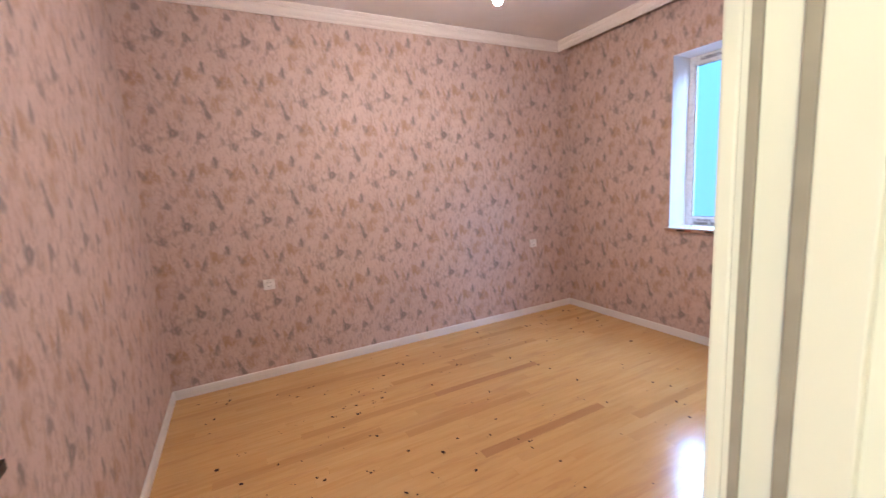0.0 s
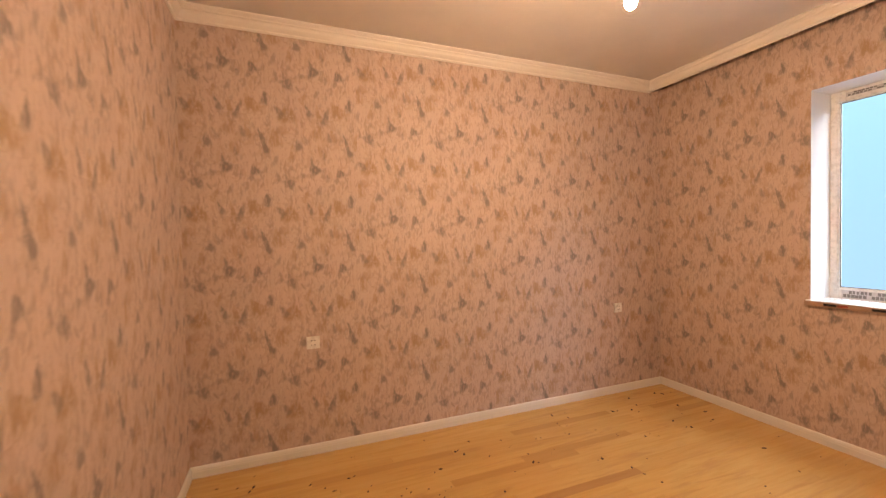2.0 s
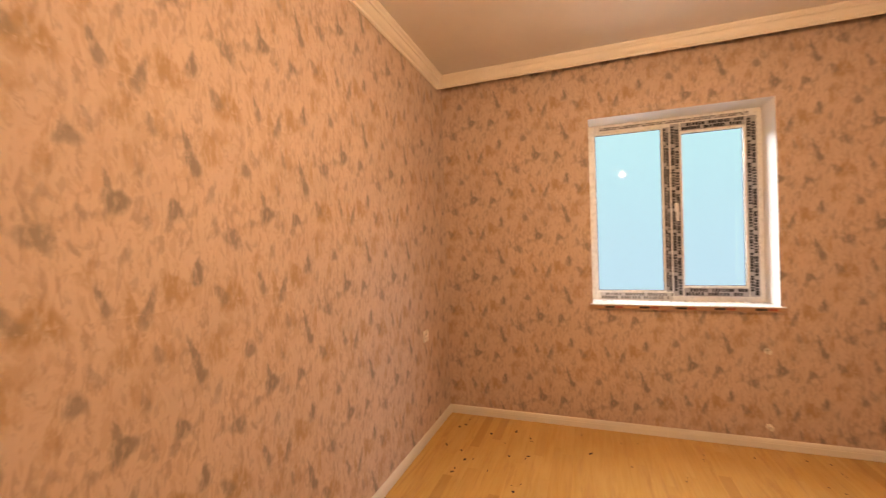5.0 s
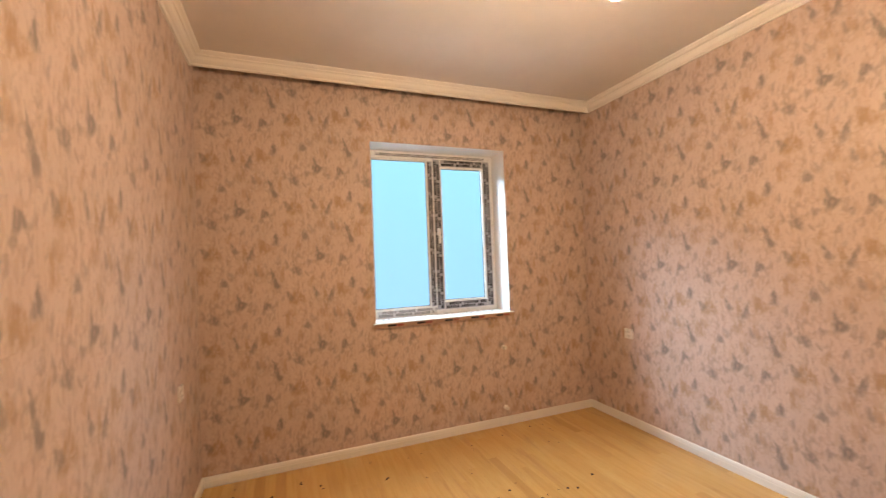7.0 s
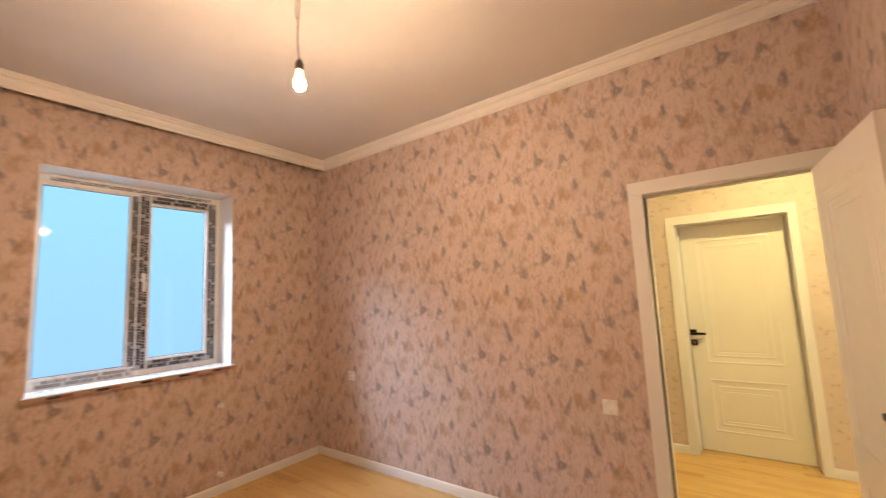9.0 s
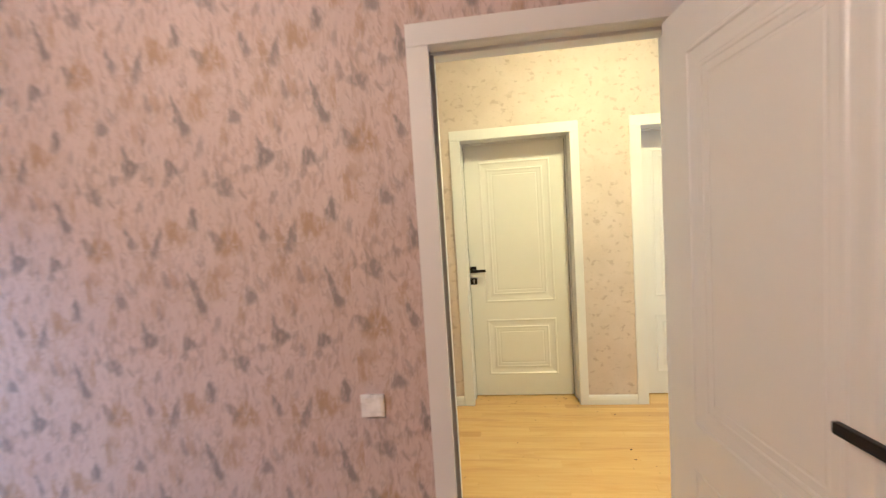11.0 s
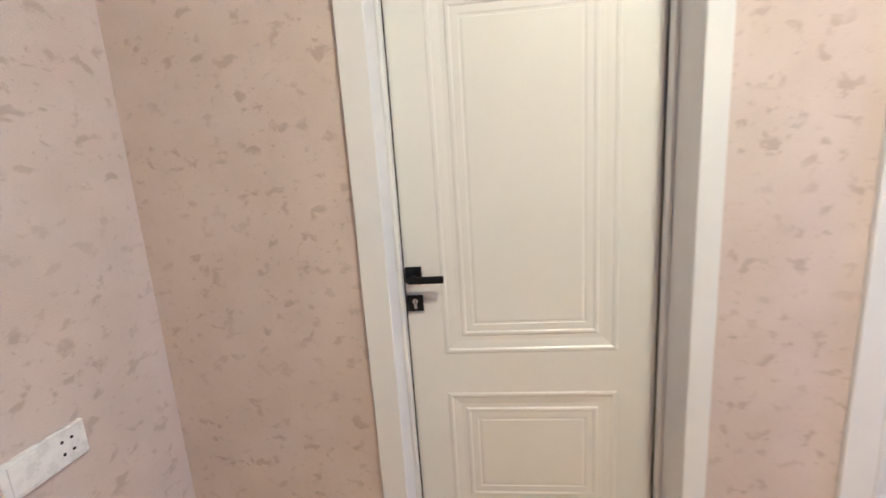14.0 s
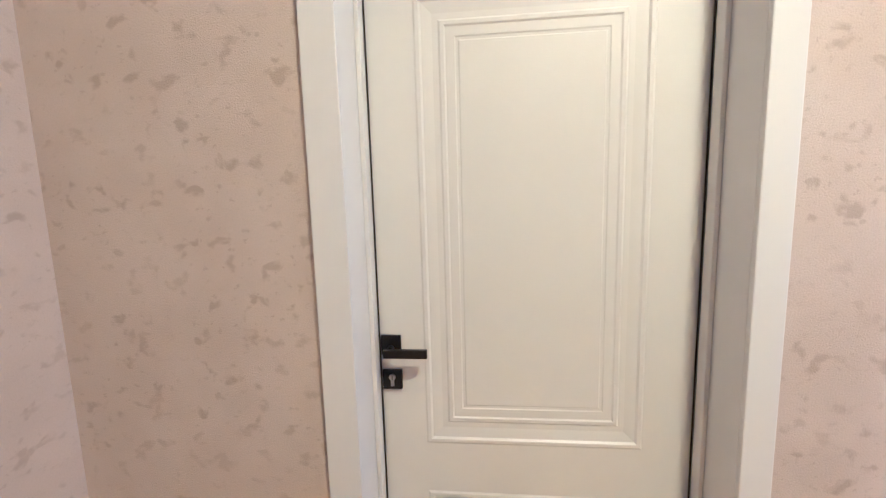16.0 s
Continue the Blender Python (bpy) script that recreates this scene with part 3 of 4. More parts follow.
def casing(parent, x0, y, out, low=CASE):
    """Flat casing legs and head round an opening, on the wall face at y."""
    t = 0.015
    def slab(lo, hi):
        a = Vector((lo[0], min(y, y + out * t), lo[1]))
        b = Vector((hi[0], max(y, y + out * t), hi[1]))
        return box(a, b, 0.003)
    x1 = x0 + DOOR_W
    part("casing_leg", slab((x0 - low, 0.0), (x0, DOOR_H)), TRIM, parent)
    part("casing_leg", slab((x1, 0.0), (x1 + CASE, DOOR_H)), TRIM, parent)
    part("casing_head", slab((x0 - low, DOOR_H + 0.0006), (x1 + CASE, DOOR_H + CASE)), TRIM, parent)


def door_frame(name, x0, y_in, y_out, rebate_y, rebate_to, label):
    """Lining, stop, gasket and casings of a doorway through a wall from y_in to y_out; the leaf lies between rebate_y and rebate_to."""
    frame_ob = thing(name, (0, 0, 0), label, "door frame", kind="structure")
    lo, hi = min(y_in, y_out), max(y_in, y_out)
    x1 = x0 + DOOR_W
    for xa, xb in ((x0 - 0.022, x0), (x1, x1 + 0.022)):
        part("lining", box((xa + 0.0005, lo, 0), (xb - 0.0005, hi, DOOR_H), 0.001), TRIM, frame_ob)
    part("lining_head", box((x0, lo, DOOR_H), (x1, hi, DOOR_H + 0.0215), 0.001), TRIM, frame_ob)
    # the stop fills the lining on the side away from the leaf
    s0, s1 = (rebate_to - 0.040, rebate_to - 0.006) if rebate_to < rebate_y else (rebate_to + 0.002, rebate_to + 0.045)
    for xa, xb, g in ((x0, x0 + 0.011, x0 + 0.011), (x1 - 0.011, x1, x1 - 0.011)):
        part("stop", box((xa, s0, 0), (xb, s1, DOOR_H - 0.0005), 0.002), TRIM, frame_ob)
        sign = 1 if xa == x0 else -1
        gy = s1 if rebate_to < rebate_y else s0
        part("gasket", box((min(xa, xb), min(gy, gy + 0.010), 0.003), (max(xa, xb), max(gy, gy + 0.010), DOOR_H - 0.012), 0.0015), GASKET_GROOVE if rebate_y > -0.5 else DARK_GASKET_AND_GAP, frame_ob)
        if rebate_y <= -0.5:
            # black strip in place of the gap's own darkness beside the leaf
            part("dark_strip", box((min(g, g + (0.0026 if sign < 0 else 0.0016) * sign), rebate_to + 0.0004, 0.003), (max(g, g + (0.0026 if sign < 0 else 0.0016) * sign), rebate_to + 0.0044, DOOR_H - 0.012)), DARK_GASKET_AND_GAP, frame_ob, "thin black strip put in for the dark gap between leaf and stop")
        if rebate_y > -0.5:
            # grey strip in place of a shaded groove
            part("gasket", box((min(xa, xb) if sign > 0 else xb - 0.004, -0.015, 0.003), (xa + 0.004 if sign > 0 else xb, -0.007, DOOR_H - 0.012), 0.0015), GASKET_GROOVE, frame_ob)
    part("stop_head", box((x0 + 0.011, s0, DOOR_H - 0.012), (x1 - 0.011, s1, DOOR_H), 0.002), TRIM, frame_ob)
    if rebate_y > -0.5:
        part("strike_plate", box((x1 - 0.0012, -0.034, 0.90), (x1 - 0.0002, -0.014, 1.09)), BRONZE, frame_ob, "bronze strike plate on the jamb")
    casing(frame_ob, x0, hi, 1, CASE if rebate_y > -0.5 else 0.063)
    casing(frame_ob, x0, lo, -1)
    return frame_ob


door_frame("door_frame_1", DOOR_A, 0.0, HALL_N, 0.0, -0.045, "white foil door frame with flat casing and grey gasket")
door_frame("door_frame_2", DOOR_B, HALL_S, HALL_S - 0.26, HALL_S - 0.26, HALL_S - 0.157, "white foil door frame, deeply recessed, in the beige hall wall")
door_frame("door_frame_3", DOOR_C, HALL_S, HALL_S - 0.26, HALL_S - 0.26, HALL_S - 0.157, "white foil door frame, deeply recessed, in the beige hall wall")

LEAF_W, LEAF_H, LEAF_T = DOOR_W - 0.011, DOOR_H - 0.014, 0.042


def hinge(parent, x, y, zz):
    bm = rod((x, y, zz), (x, y, zz + 0.09), 0.007, n=12)
    part("hinge", bm, STEEL, parent, smooth=False)


# closed hall doors; their local -y is the hidden back, so the panelled face towards the hall is at y = thickness
def closed_door(x0, handle_at_high_x, label):
    leaf_y = HALL_S - 0.162 - LEAF_T
    ob = thing("door", (x0 + 0.0055, leaf_y, 0.008), label, "door", "closed hall doors")
    panel = part("leaf", panelled_leaf(LEAF_W, LEAF_H, LEAF_T), DOOR_PAINT, ob)
    hx = LEAF_W - 0.036 if handle_at_high_x else 0.036
    handle_set(panel, hx, LEAF_T, 1, -1 if handle_at_high_x else 1)
    return ob


closed_door(DOOR_B, True, "closed white two-panel interior door with black lever handle")
closed_door(DOOR_C, False, "closed white two-panel interior door with black handle, lit brightly")

# the room's own door, standing open against the west wall
LEAF_TURN = 94.4
door_a = thing("door", pose(DOOR_A + 0.004, 0.004, 0.008, 0, 0, LEAF_TURN), "white two-panel interior door standing wide open beside the papered wall", "door")
leaf_a = part("leaf", panelled_leaf(LEAF_W, LEAF_H - 0.010, LEAF_T), DOOR_PAINT, door_a, at=Matrix.Translation((0, -LEAF_T - 0.004, 0)))
handle_set(leaf_a, LEAF_W - 0.050, 0.0, -1, -1)
back_lock = handle_set(leaf_a, LEAF_W - 0.050, LEAF_T, 1, -1, 0.036)
part("lock_plate", box((LEAF_W - 0.001, 0.009, 0.82), (LEAF_W + 0.0012, 0.033, 1.075), 0.0005), BRONZE, leaf_a, "long bronze lock plate on the door's edge")
part("latch", box((LEAF_W - 0.001, 0.013, 1.015), (LEAF_W + 0.010, 0.029, 1.040), 0.002), STEEL, leaf_a)
for zz in (0.22, 1.75):
    hinge(leaf_a, -0.003, LEAF_T + 0.004, zz)
key = rod((LEAF_W - 0.050, LEAF_T + 0.012, 0.955), (LEAF_W - 0.050, LEAF_T + 0.030, 0.955), 0.002, n=8)
bmesh.ops.create_cone(key, cap_ends=True, segments=14, radius1=0.012, radius2=0.012, depth=0.003,
                      matrix=Matrix.Translation((LEAF_W - 0.050, LEAF_T + 0.030, 0.955)) @ pose(0, 0, 0, 0, 90, 0))
part("key", key, STEEL, leaf_a, "steel key in the lock")
ring = bmesh.new()
for k in range(2):
    bmesh.ops.create_cone(ring, cap_ends=True, segments=12, radius1=0.011, radius2=0.011, depth=0.002,
                          matrix=Matrix.Translation((LEAF_W - 0.050 + 0.003 * k, LEAF_T + 0.030, 0.920 - 0.006 * k)) @ pose(0, 0, 0, 20 * k, 90, 0))
    box((LEAF_W - 0.051 + 0.003 * k, LEAF_T + 0.026, 0.870), (LEAF_W - 0.049 + 0.003 * k, LEAF_T + 0.033, 0.915), 0, ring)
part("spare_keys", ring, STEEL, leaf_a, "two spare steel keys hanging from the lock")

# ---- window ----
wy0, wy1, wz0, wz1 = WIN
FX0, FX1 = ROOM_X + 0.235, ROOM_X + 0.295
win = thing("window_1", (0, 0, 0), "white plastic two-part window still wearing printed protective film", "window", kind="structure")


def bars(parent, origin, along, across, count, length, thick, gap, normal, mats=(INK,)):
    """A row of printed dark marks along a film strip: plain bars of a word's size, in letters."""
    bm = bmesh.new()
    o, a, c, n = Vector(origin), Vector(along), Vector(across), Vector(normal)
    t = 0.0
    for i in range(count):
        wide = random.uniform(0.6, 1.0) * gap
        if i % 7 == 6:
            t += gap * 1.1
        if t > length - wide:
            break
        h = thick * random.uniform(0.8, 1.0)
        q = [o + a * t, o + a * (t + wide * 0.92), o + a * (t + wide * 0.92) + c * h, o + a * t + c * h]
        vs = [bm.verts.new(p + n * k) for k in (0.0, 0.0008) for p in q]
        for f in ((4, 5, 6, 7), (0, 1, 5, 4), (1, 2, 6, 5), (2, 3, 7, 6), (3, 0, 4, 7)):
            bm.faces.new([vs[k] for k in f])
        t += gap
    bmesh.ops.recalc_face_normals(bm, faces=bm.faces)
    return part("printed_marks", bm, list(mats), parent, "rows of black printed marks on the film")


def bar(name, y0, y1, z0, z1, x0, x1, parent, mat=PVC, bevel=0.004):
    return part(name, box((x0, y0, z0), (x1, y1, z1), bevel), mat, parent)


MULL0, MULL1 = 1.475, 1.545
frame_bars = [
    bar("frame_jamb", wy0, wy0 + 0.055, wz0, wz1, FX0, FX1, win),
    bar("frame_jamb", wy1 - 0.042, wy1, wz0, wz1, FX0, FX1, win),
    bar("frame_head", wy0 + 0.055, wy1 - 0.042, wz1 - 0.070, wz1, FX0, FX1, win),
    bar("frame_foot", wy0 + 0.055, wy1 - 0.042, wz0, wz0 + 0.072, FX0, FX1, win),
    bar("mullion", MULL0, MULL1, wz0 + 0.072, wz1 - 0.070, FX0, FX1, win),
]
sash = bar("sash_stile", 0.918, 0.990, wz0 + 0.040, wz1 - 0.055, FX0 - 0.018, FX0 + 0.03, win)
sash2 = bar("sash_stile", 1.425, 1.497, wz0 + 0.040, wz1 - 0.055, FX0 - 0.018, FX0 + 0.03, win)
rail1 = bar("sash_rail", 0.990, 1.425, wz0 + 0.040, wz0 + 0.112, FX0 - 0.018, FX0 + 0.03, win)
rail2 = bar("sash_rail", 0.990, 1.425, wz1 - 0.127, wz1 - 0.055, FX0 - 0.018, FX0 + 0.03, win)
# glazing beads
for y0, y1, z0, z1, x in ((0.990, 1.425, wz0 + 0.112, wz1 - 0.127, FX0 - 0.012), (MULL1, wy1 - 0.042, wz0 + 0.072, wz1 - 0.070, FX0 + 0.006)):
    for a, b, c, d in ((y0, y0 + 0.012, z0, z1), (y1 - 0.012, y1, z0, z1), (y0 + 0.012, y1 - 0.012, z0, z0 + 0.012), (y0 + 0.012, y1 - 0.012, z1 - 0.012, z1)):
        part("bead", box((x, a, c), (x + 0.02, b, d), 0.003), PVC, win)
for y0, y1, z0, z1 in ((0.992, 1.423, wz0 + 0.114, wz1 - 0.129), (MULL1 + 0.002, wy1 - 0.044, wz0 + 0.074, wz1 - 0.072)):
    pane = part("pane", box((FX0 + 0.014, y0, z0), (FX0 + 0.018, y1, z1)), GLASS, win, "clear glass pane")
    pane.visible_shadow = False
    for a, b, c, d in ((y0, y0 + 0.0135, z0, z1), (y1 - 0.0135, y1, z0, z1), (y0 + 0.0135, y1 - 0.0135, z0, z0 + 0.0135), (y0 + 0.0135, y1 - 0.0135, z1 - 0.0135, z1)):
        part("dark_strip", box((FX0 + 0.0095, a, c), (FX0 + 0.0138, b, d)), DARK_GASKET_AND_GAP, win, "thin black glazing seal")
# film strips with print
for owner, y0, y1, z0, z1, x in (
        (frame_bars[4], MULL0 + 0.024, MULL1 - 0.002, wz0 + 0.075, wz1 - 0.075, FX0), (frame_bars[2], 0.96, 2.02, wz1 - 0.048, wz1 - 0.020, FX0),
        (frame_bars[3], 1.50, 2.04, wz0 + 0.010, wz0 + 0.066, FX0), (sash, 0.922, 0.986, wz0 + 0.045, wz1 - 0.060, FX0 - 0.018),
        (sash2, 1.429, 1.494, wz0 + 0.045, wz1 - 0.060, FX0 - 0.018), (rail1, 0.99, 1.42, wz0 + 0.044, wz0 + 0.107, FX0 - 0.018),
        (rail2, 0.99, 1.42, wz1 - 0.122, wz1 - 0.060, FX0 - 0.018)):
    pale = owner in (frame_bars[2], frame_bars[3])          # the fixed frame's film is clearer, its print faded
    part("film", box((x - 0.0012, y0, z0), (x - 0.0002, y1, z1)), PALE_FILM if pale else FILM, owner, "grey protective film")
    ink = (FAINT,) if pale else (INK,)
    up = z1 - z0 > y1 - y0
    wide = (y1 - y0) if up else (z1 - z0)
    for k in range(2):
        off = wide * (0.10 + 0.47 * k)
        if up:
            bars(owner, (x - 0.0013, y0 + off, z0 + 0.01 + 0.03 * k), (0, 0, 1), (0, 1, 0), 120, z1 - z0 - 0.03, wide * 0.42, 0.021, (-1, 0, 0), ink)
        else:
            bars(owner, (x - 0.0013, y1 - 0.01 - 0.03 * k, z0 + off), (0, -1, 0), (0, 0, 1), 120, y1 - y0 - 0.03, wide * 0.42, 0.021, (-1, 0, 0), ink)
grip = part("window_handle", box((FX0 - 0.034, 1.448, 1.715), (FX0 - 0.0185, 1.474, 1.785), 0.004), PVC, win, "white window handle")
part("grip", box((FX0 - 0.055, 1.451, 1.640), (FX0 - 0.036, 1.471, 1.775), 0.006), PVC, grip)
sill = thing("window_sill", (0, 0, 0), "white plastic window sill, its edge still in beige printed film", "window sill", kind="structure")
part("board", box((ROOM_X - 0.030, wy0 - 0.026, wz0 - 0.020), (FX0, wy1 + 0.018, wz0 + 0.004), 0.004), PVC, sill)
edge = part("edge_film", box((ROOM_X - 0.034, wy0 - 0.028, wz0 - 0.032), (ROOM_X - 0.0305, wy1 + 0.020, wz0 - 0.001), 0.001), SILL_EDGE, sill, "beige printed film on the sill's edge")
for k in range(5):
    y = wy1 - 0.09 - 0.245 * k
    part("black_mark", box((ROOM_X - 0.0352, y - 0.070, wz0 - 0.024), (ROOM_X - 0.0342, y, wz0 - 0.009)), INK, edge)
    part("red_mark", box((ROOM_X - 0.0352, y - 0.130, wz0 - 0.024), (ROOM_X - 0.0342, y - 0.074, wz0 - 0.009)), RED, edge)

# the sky behind the glass
bd = bmesh.new()
q = [bd.verts.new(p) for p in ((8.5, -6.0, -4.0), (8.5, 10.0, -4.0), (8.5, 10.0, 8.0), (8.5, -6.0, 8.0))]
bd.faces.new(q)
tagged(part("backdrop", bd, SKY), "pale blue overcast sky outside the window", "sky", kind="structure")


# unseen ground sheet, added as a reflector below the window
out = part("ground", box((ROOM_X + 0.31, -6.0, -0.30), (8.5, 10.0, -0.20)), BOUNCE_SHEET)
tagged(out, "unseen pale sheet outside, added to bounce daylight up into the window opening", "ground", kind="structure")

# ---- sockets, switch, pipe stubs ----
def plate(name, at, turn, kind, label, category, wide=0.088):
    """A square wall plate; its face looks along local -y."""
    ob = thing(name, pose(*at, 0, 0, turn), label, category)
    h = 0.043
    base = part("plate", box((-wide / 2, -0.011, -h), (wide / 2, 0.001, h), 0.003), PLASTIC, ob)
    if kind == "socket":
        for dx in (-0.011, 0.011):
            for dz in (-0.015, 0.015):
                part("pin_hole", rod((dx + wide / 2 - 0.044, -0.0085, dz), (dx + wide / 2 - 0.044, -0.0118, dz), 0.0037, n=10), INK, base)
    else:
        part("rocker", box((-0.034, -0.0155, -0.036), (0.034, -0.0105, 0.036), 0.002), PLASTIC, base, "white rocker")
    return ob


plate("wall_socket", (0.760, ROOM_Y, 0.782), 0, "socket", "white four-pin wall socket on pink wallpaper", "socket")
plate("wall_socket", (3.500, ROOM_Y, 0.805), 0, "socket", "white four-pin wall socket near the room's corner", "socket")
plate("wall_socket", (3.545, 0.0, 0.790), 180, "socket", "white four-pin wall socket on pink wallpaper", "socket")
plate("light_switch", (1.214, 0.0, 0.785), 180, "switch", "white single rocker light switch beside the door frame", "switch")
twin = plate("wall_socket", (HALL_E, -1.297, 0.802), -90, "socket", "long white plate with four-pin socket and switch on beige wallpaper", "socket", 0.176)
part("rocker", box((-0.074, -0.0145, -0.034), (-0.012, -0.0105, 0.034), 0.002), PLASTIC, twin, "white rocker")

for zz in (0.689, 0.155):
    stub = thing("pipe_stub", pose(ROOM_X, 0.963, zz, 0, -90, 0), "capped white heating pipe end sticking out of the wallpaper", "pipe")
    part("pipe", lathe([(0.010, -0.002), (0.010, 0.030), (0.008, 0.032)], 14), PLASTIC, stub, smooth=False)
    part("cap", lathe([(0.016, 0.024), (0.017, 0.026), (0.017, 0.040), (0.014, 0.044)], 14), PLASTIC, stub)
    part("collar", lathe([(0.020, -0.001), (0.020, 0.004), (0.017, 0.006)], 14), PLASTIC, stub)


# ---- hanging bulbs ----
def bulb_lamp(at, ceiling_z, glow, label):
    ob = thing("hanging_bulb", at, label, "lamp")
    top = ceiling_z - at.z
    part("bulb", lathe([(0.004, -0.045), (0.012, -0.042), (0.019, -0.034), (0.0225, -0.021), (0.0225, -0.008), (0.0220, -0.003)], 20), glow, ob, "glowing dome of the bulb", smooth=True)
    part("bulb_neck", lathe([(0.0220, -0.0028), (0.0200, 0.008), (0.0160, 0.024), (0.0135, 0.038), (0.0125, 0.050)], 20), NECK, ob, "white glowing bulb neck", smooth=True)
    part("holder", lathe([(0.0140, 0.046), (0.0175, 0.050), (0.0175, 0.072), (0.014, 0.082), (0.009, 0.092), (0.004, 0.096)], 18), SOCKET, ob, "dark bulb holder")
    pts = [(0.0, 0, 0.094)]
    for k in range(1, 19):
        f = k / 18
        pts.append((0.007 * math.sin(7 * f) * (1 - f), 0.005 * math.sin(5 * f), 0.094 + (top - 0.094) * f))
    part("cable", tube(pts, 0.0024), WIRE, ob, "thin twisted brown cable")
    mid = 0.094 + (top - 0.094) * 0.50
    loop = [(0.004, 0, mid + 0.085), (0.012, 0.003, mid + 0.06), (0.021, 0.004, mid + 0.02), (0.019, 0.002, mid - 0.008), (0.008, 0, mid - 0.012), (0.001, 0, mid - 0.002)]
    part("cable_loop", tube(loop, 0.0017), WIRE, ob)
    part("knot", lathe([(0.002, mid + 0.07), (0.006, mid + 0.08), (0.006, mid + 0.105), (0.002, mid + 0.125)], 10), WIRE, ob)
    # dark disc standing in for the holder's shadow on the ceiling
    part("ceiling_shadow_disc", lathe([(0.034, top - 0.0015), (0.034, top - 0.0004)], 20), WIRE, ob, "dark disc round the cable, the holder's shadow put in as colour")
    return ob


bulb_lamp(BULB, CEIL, GLOW, "bare glowing bulb hanging on a thin twisted cable")
spot = thing("ceiling_light", HALL_LIGHT, "round flush ceiling light glowing warm white in the hall", "lamp")
part("rim", lathe([(0.105, -0.0005), (0.105, -0.010), (0.098, -0.014), (0.090, -0.012)], 28), PLASTIC, spot)
part("diffuser", lathe([(0.088, -0.013), (0.086, -0.0165), (0.070, -0.018)], 28), HALL_GLOW, spot, "glowing diffuser")

# ---- plastic-framed door in the hall's east wall ----
hd0, hd1, _, hdz = HALL_DOOR
pv = thing("door_4", (0, 0, 0), "white plastic-framed glazed door wearing printed protective film", "door", kind="structure")
px0, px1 = HALL_E + 0.020, HALL_E + 0.085
for name, a, b, c, d in (("frame_jamb", hd0, hd0 + 0.06, 0.0, hdz), ("frame_jamb", hd1 - 0.06, hd1, 0.0, hdz), ("frame_head", hd0 + 0.06, hd1 - 0.06, hdz - 0.06, hdz)):
    ob = part(name, box((px0, a, c + 0.001), (px1, b, d), 0.004), PVC, pv)
    if name == "frame_jamb" and a == hd0:
        part("film", box((px0 - 0.0012, a + 0.004, 0.01), (px0 - 0.0002, b - 0.006, hdz - 0.07)), FILM, ob, "grey protective film")
        for k in range(2):
            bars(ob, (px0 - 0.0013, a + 0.008 + 0.022 * k, 0.02), (0, 0, 1), (0, 1, 0), 200, 1.95, 0.018, 0.016, (-1, 0, 0))
leaf_p = part("door_stile", box((px0 - 0.012, hd0 + 0.045, 0.012), (px0 + 0.05, hd0 + 0.135, hdz - 0.05), 0.004), PVC, pv)
part("door_stile", box((px0 - 0.012, hd1 - 0.135, 0.012), (px0 + 0.05, hd1 - 0.045, hdz - 0.05), 0.004), PVC, pv)
for a, b in ((0.012, 0.11), (0.80, 0.88), (hdz - 0.14, hdz - 0.05)):
    part("door_rail", box((px0 - 0.012, hd0 + 0.135, a), (px0 + 0.05, hd1 - 0.135, b), 0.004), PVC, pv)
part("lower_panel", box((px0 + 0.010, hd0 + 0.135, 0.11), (px0 + 0.03, hd1 - 0.135, 0.80), 0.002), PVC, pv)
hall_pane = part("pane", box((px0 + 0.014, hd0 + 0.137, 0.882), (px0 + 0.018, hd1 - 0.137, hdz - 0.142)), GLASS, pv, "clear glass pane")
hall_pane.visible_shadow = False
part("tape", box((px0 + 0.012, hd0 + 0.137, 1.17), (px0 + 0.0135, hd0 + 0.19, 1.21)), BLUE, pv, "strip of blue tape on the glass")
hall_sky = bmesh.new()
hall_sky.faces.new([hall_sky.verts.new(p) for p in ((2.6, -1.9, -0.5), (2.6, -0.2, -0.5), (2.6, -0.2, 3.2), (2.6, -1.9, 3.2))])
tagged(part("backdrop_2", hall_sky, HALL_SKY), "pale overcast sky outside the glazed hall door", "sky", kind="structure")
part("film", box((px0 - 0.0132, hd0 + 0.052, 0.03), (px0 - 0.0122, hd0 + 0.12, hdz - 0.07)), FILM, leaf_p, "grey protective film")
for k in range(2):
    bars(leaf_p, (px0 - 0.0134, hd0 + 0.058 + 0.03 * k, 0.05), (0, 0, 1), (0, 1, 0), 200, 1.9, 0.022, 0.017, (-1, 0, 0))
hp = part("door_handle", box((px0 - 0.024, hd0 + 0.074, 0.92), (px0 - 0.0135, hd0 + 0.104, 1.14), 0.004), PVC, leaf_p, "white handle plate with a lever")
part("lever", box((px0 - 0.055, hd0 + 0.080, 1.052), (px0 - 0.042, hd0 + 0.200, 1.072), 0.005), PVC, hp)

# ---- crumbs of dirt on the floor ----
rng = random.Random(11)
crumbs = bmesh.new()


def crumb(x, y, r):
    bm_m = Matrix.Translation((x, y, 0.0035 + r * 0.25)) @ pose(0, 0, 0, rng.uniform(-20, 20), rng.uniform(-20, 20), rng.uniform(0, 360)) @ Matrix.Diagonal((r * rng.uniform(0.8, 1.7), r * rng.uniform(0.6, 1.0), r * 0.4, 1))
    for v in bmesh.ops.create_icosphere(crumbs, subdivisions=1, radius=1, matrix=bm_m)["verts"]:
        v.co += Vector((rng.uniform(-1, 1), rng.uniform(-1, 1), 0)) * r * 0.18


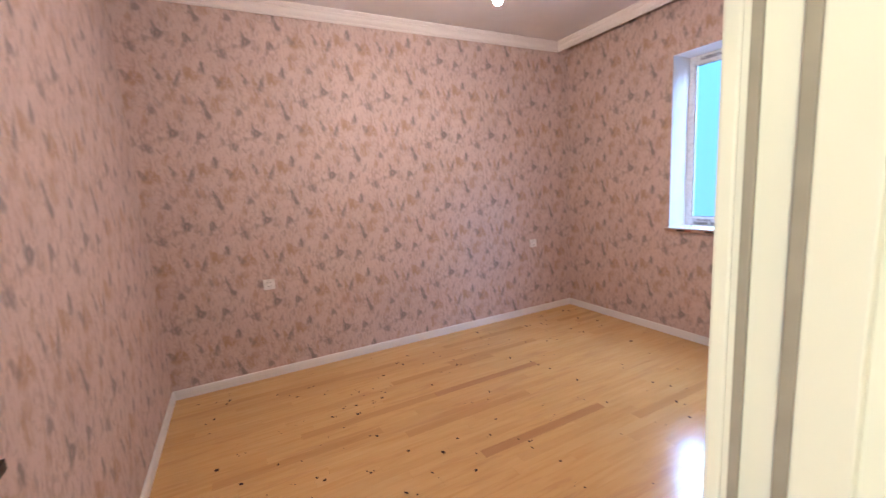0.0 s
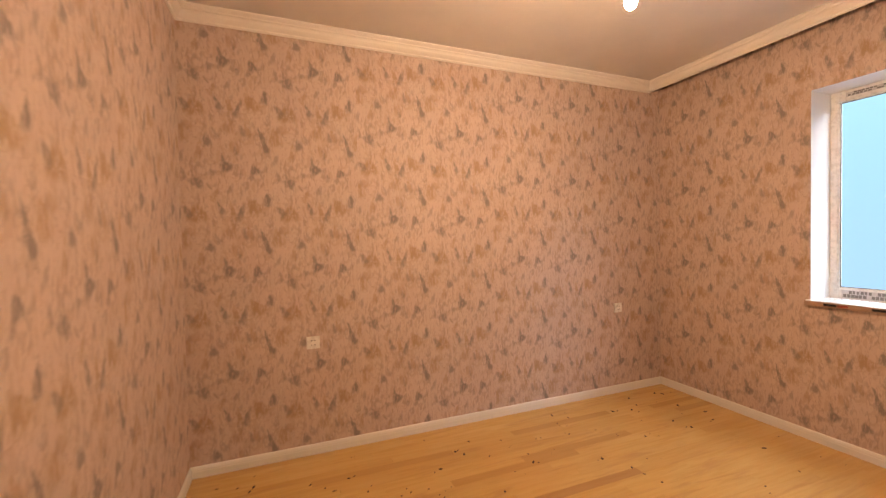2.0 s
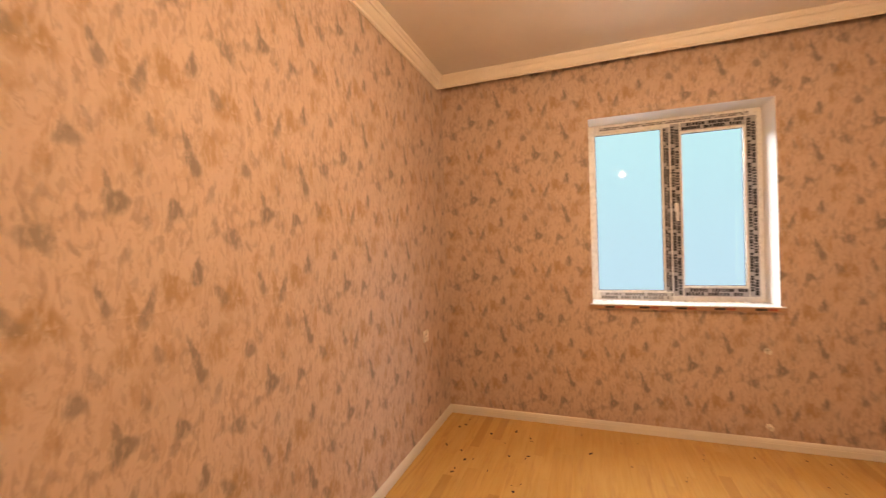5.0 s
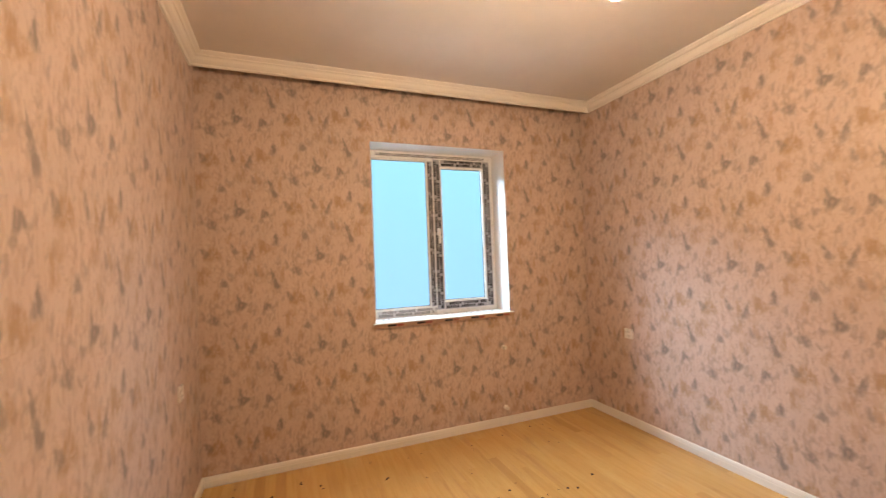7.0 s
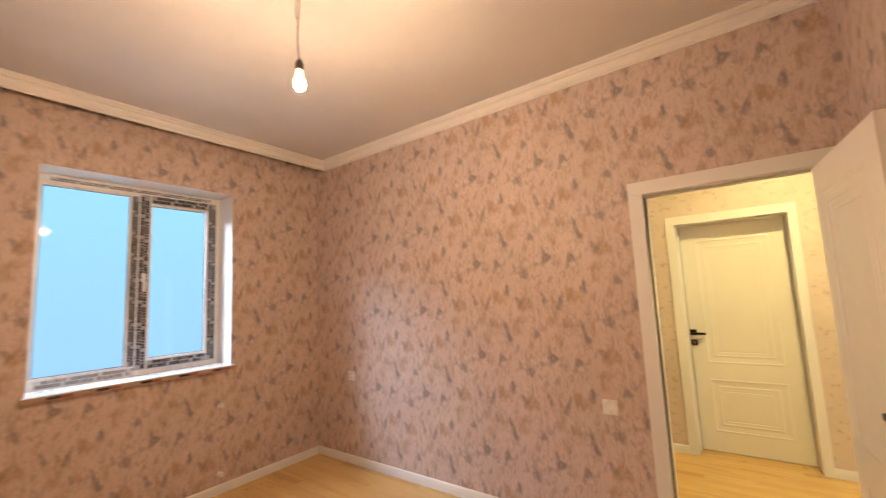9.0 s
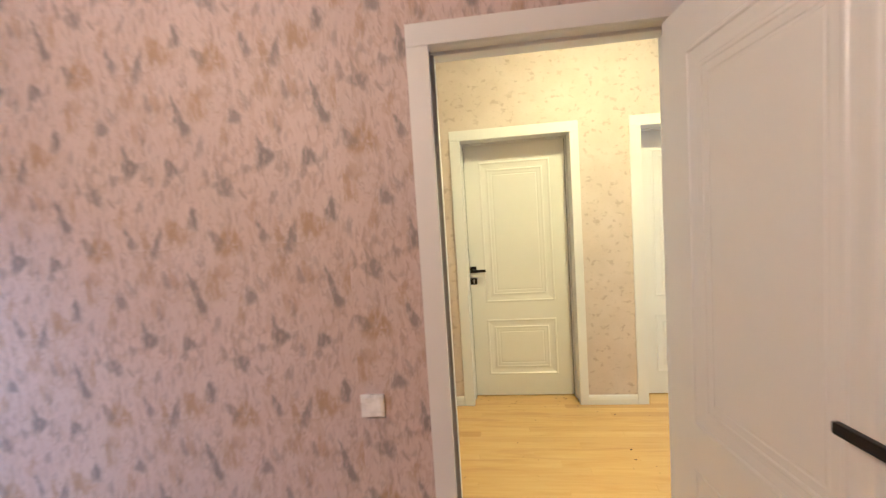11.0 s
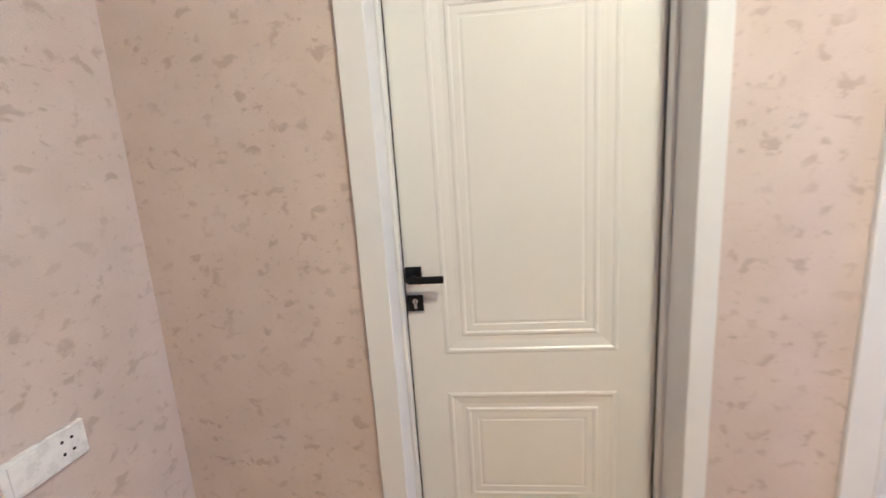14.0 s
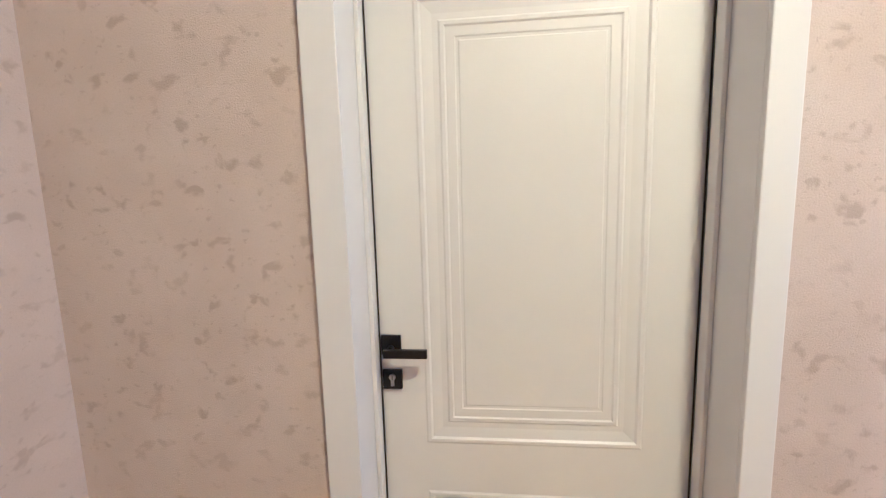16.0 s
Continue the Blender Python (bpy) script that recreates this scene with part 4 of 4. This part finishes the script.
for k in range(190):
    x, y = rng.uniform(0.15, 3.95), rng.uniform(0.6, 3.2)
    r = rng.choice((0.004, 0.005, 0.006, 0.007, 0.009, 0.011))
    crumb(x, y, r)
    if rng.random() < 0.3:
        crumb(x + rng.uniform(-0.06, 0.06), y + rng.uniform(-0.06, 0.06), r * 0.7)
for k in range(45):
    crumb(rng.uniform(-1.6, 1.5), rng.uniform(-1.62, -0.3), rng.choice((0.003, 0.004, 0.006)))
for k in range(26):
    crumb(rng.uniform(0.12, 1.0), rng.uniform(-1.86, -1.60), rng.choice((0.003, 0.005, 0.007)))
tagged(part("dirt_crumbs", crumbs, CRUMB), "dark crumbs of building dirt scattered on the floor", "debris", kind="stuff")

# ---- floor: boards laid along x ----
floor = thing("floor", (0, 0, 0), "pale pine-coloured laminate board floor", "floor", kind="structure")
part("underlay", box((HALL_W - 0.15, HALL_S - 0.26, -0.10), (ROOM_X + 0.31, ROOM_Y + 0.2, -0.006)), JOINT, floor)
board_mesh = {}
DARK_PLACES = ((2.50, 1.555), (2.40, 2.295))          # odd boards of a darker, reddish tone


def board(x0, x1, y0, y1):
    dark = any(x0 < px < x1 and y0 < py < y1 for px, py in DARK_PLACES)
    key = (round(x1 - x0, 3), round(y1 - y0, 3), dark)
    if key not in board_mesh:
        board_mesh[key] = mesh_of("floor_board", box((0, 0, -0.008), (key[0] - 0.0003, key[1] - 0.0003, 0.0), 0.0003, segs=1), DARK_BOARD if dark else BOARD)
    ob = new("floor_board", board_mesh[key])
    ob.parent = floor
    ob.location = (x0, y0, 0)


def lay(x_lo, x_hi, y_lo, y_hi, width, length, first):
    y, row = y_lo, 0
    while y < y_hi - 0.002:
        y2 = min(y + width, y_hi)
        x = x_lo
        step = first[row % len(first)]
        while x < x_hi - 0.002:
            x2 = min(x + step, x_hi)
            if x_hi - x2 < 0.08:
                x2 = x_hi
            board(x, x2, y, y2)
            x, step = x2, length
        y, row = y2, row + 1


lay(0.0, ROOM_X, 0.0, ROOM_Y, 0.0667, 0.93, (0.86, 0.42, 0.71, 0.30, 0.57, 0.18, 0.78))
lay(DOOR_A - 0.022, DOOR_A + DOOR_W + 0.022, HALL_N, 0.0, 0.083, 1.28, (1.0,))
lay(HALL_W, HALL_E, HALL_S, HALL_N, 0.0667, 0.93, (0.6, 0.9, 0.3, 0.75))
for x in (DOOR_B, DOOR_C):
    lay(x - 0.022, x + DOOR_W + 0.022, HALL_S - 0.26, HALL_S, 0.13, 1.28, (1.0,))
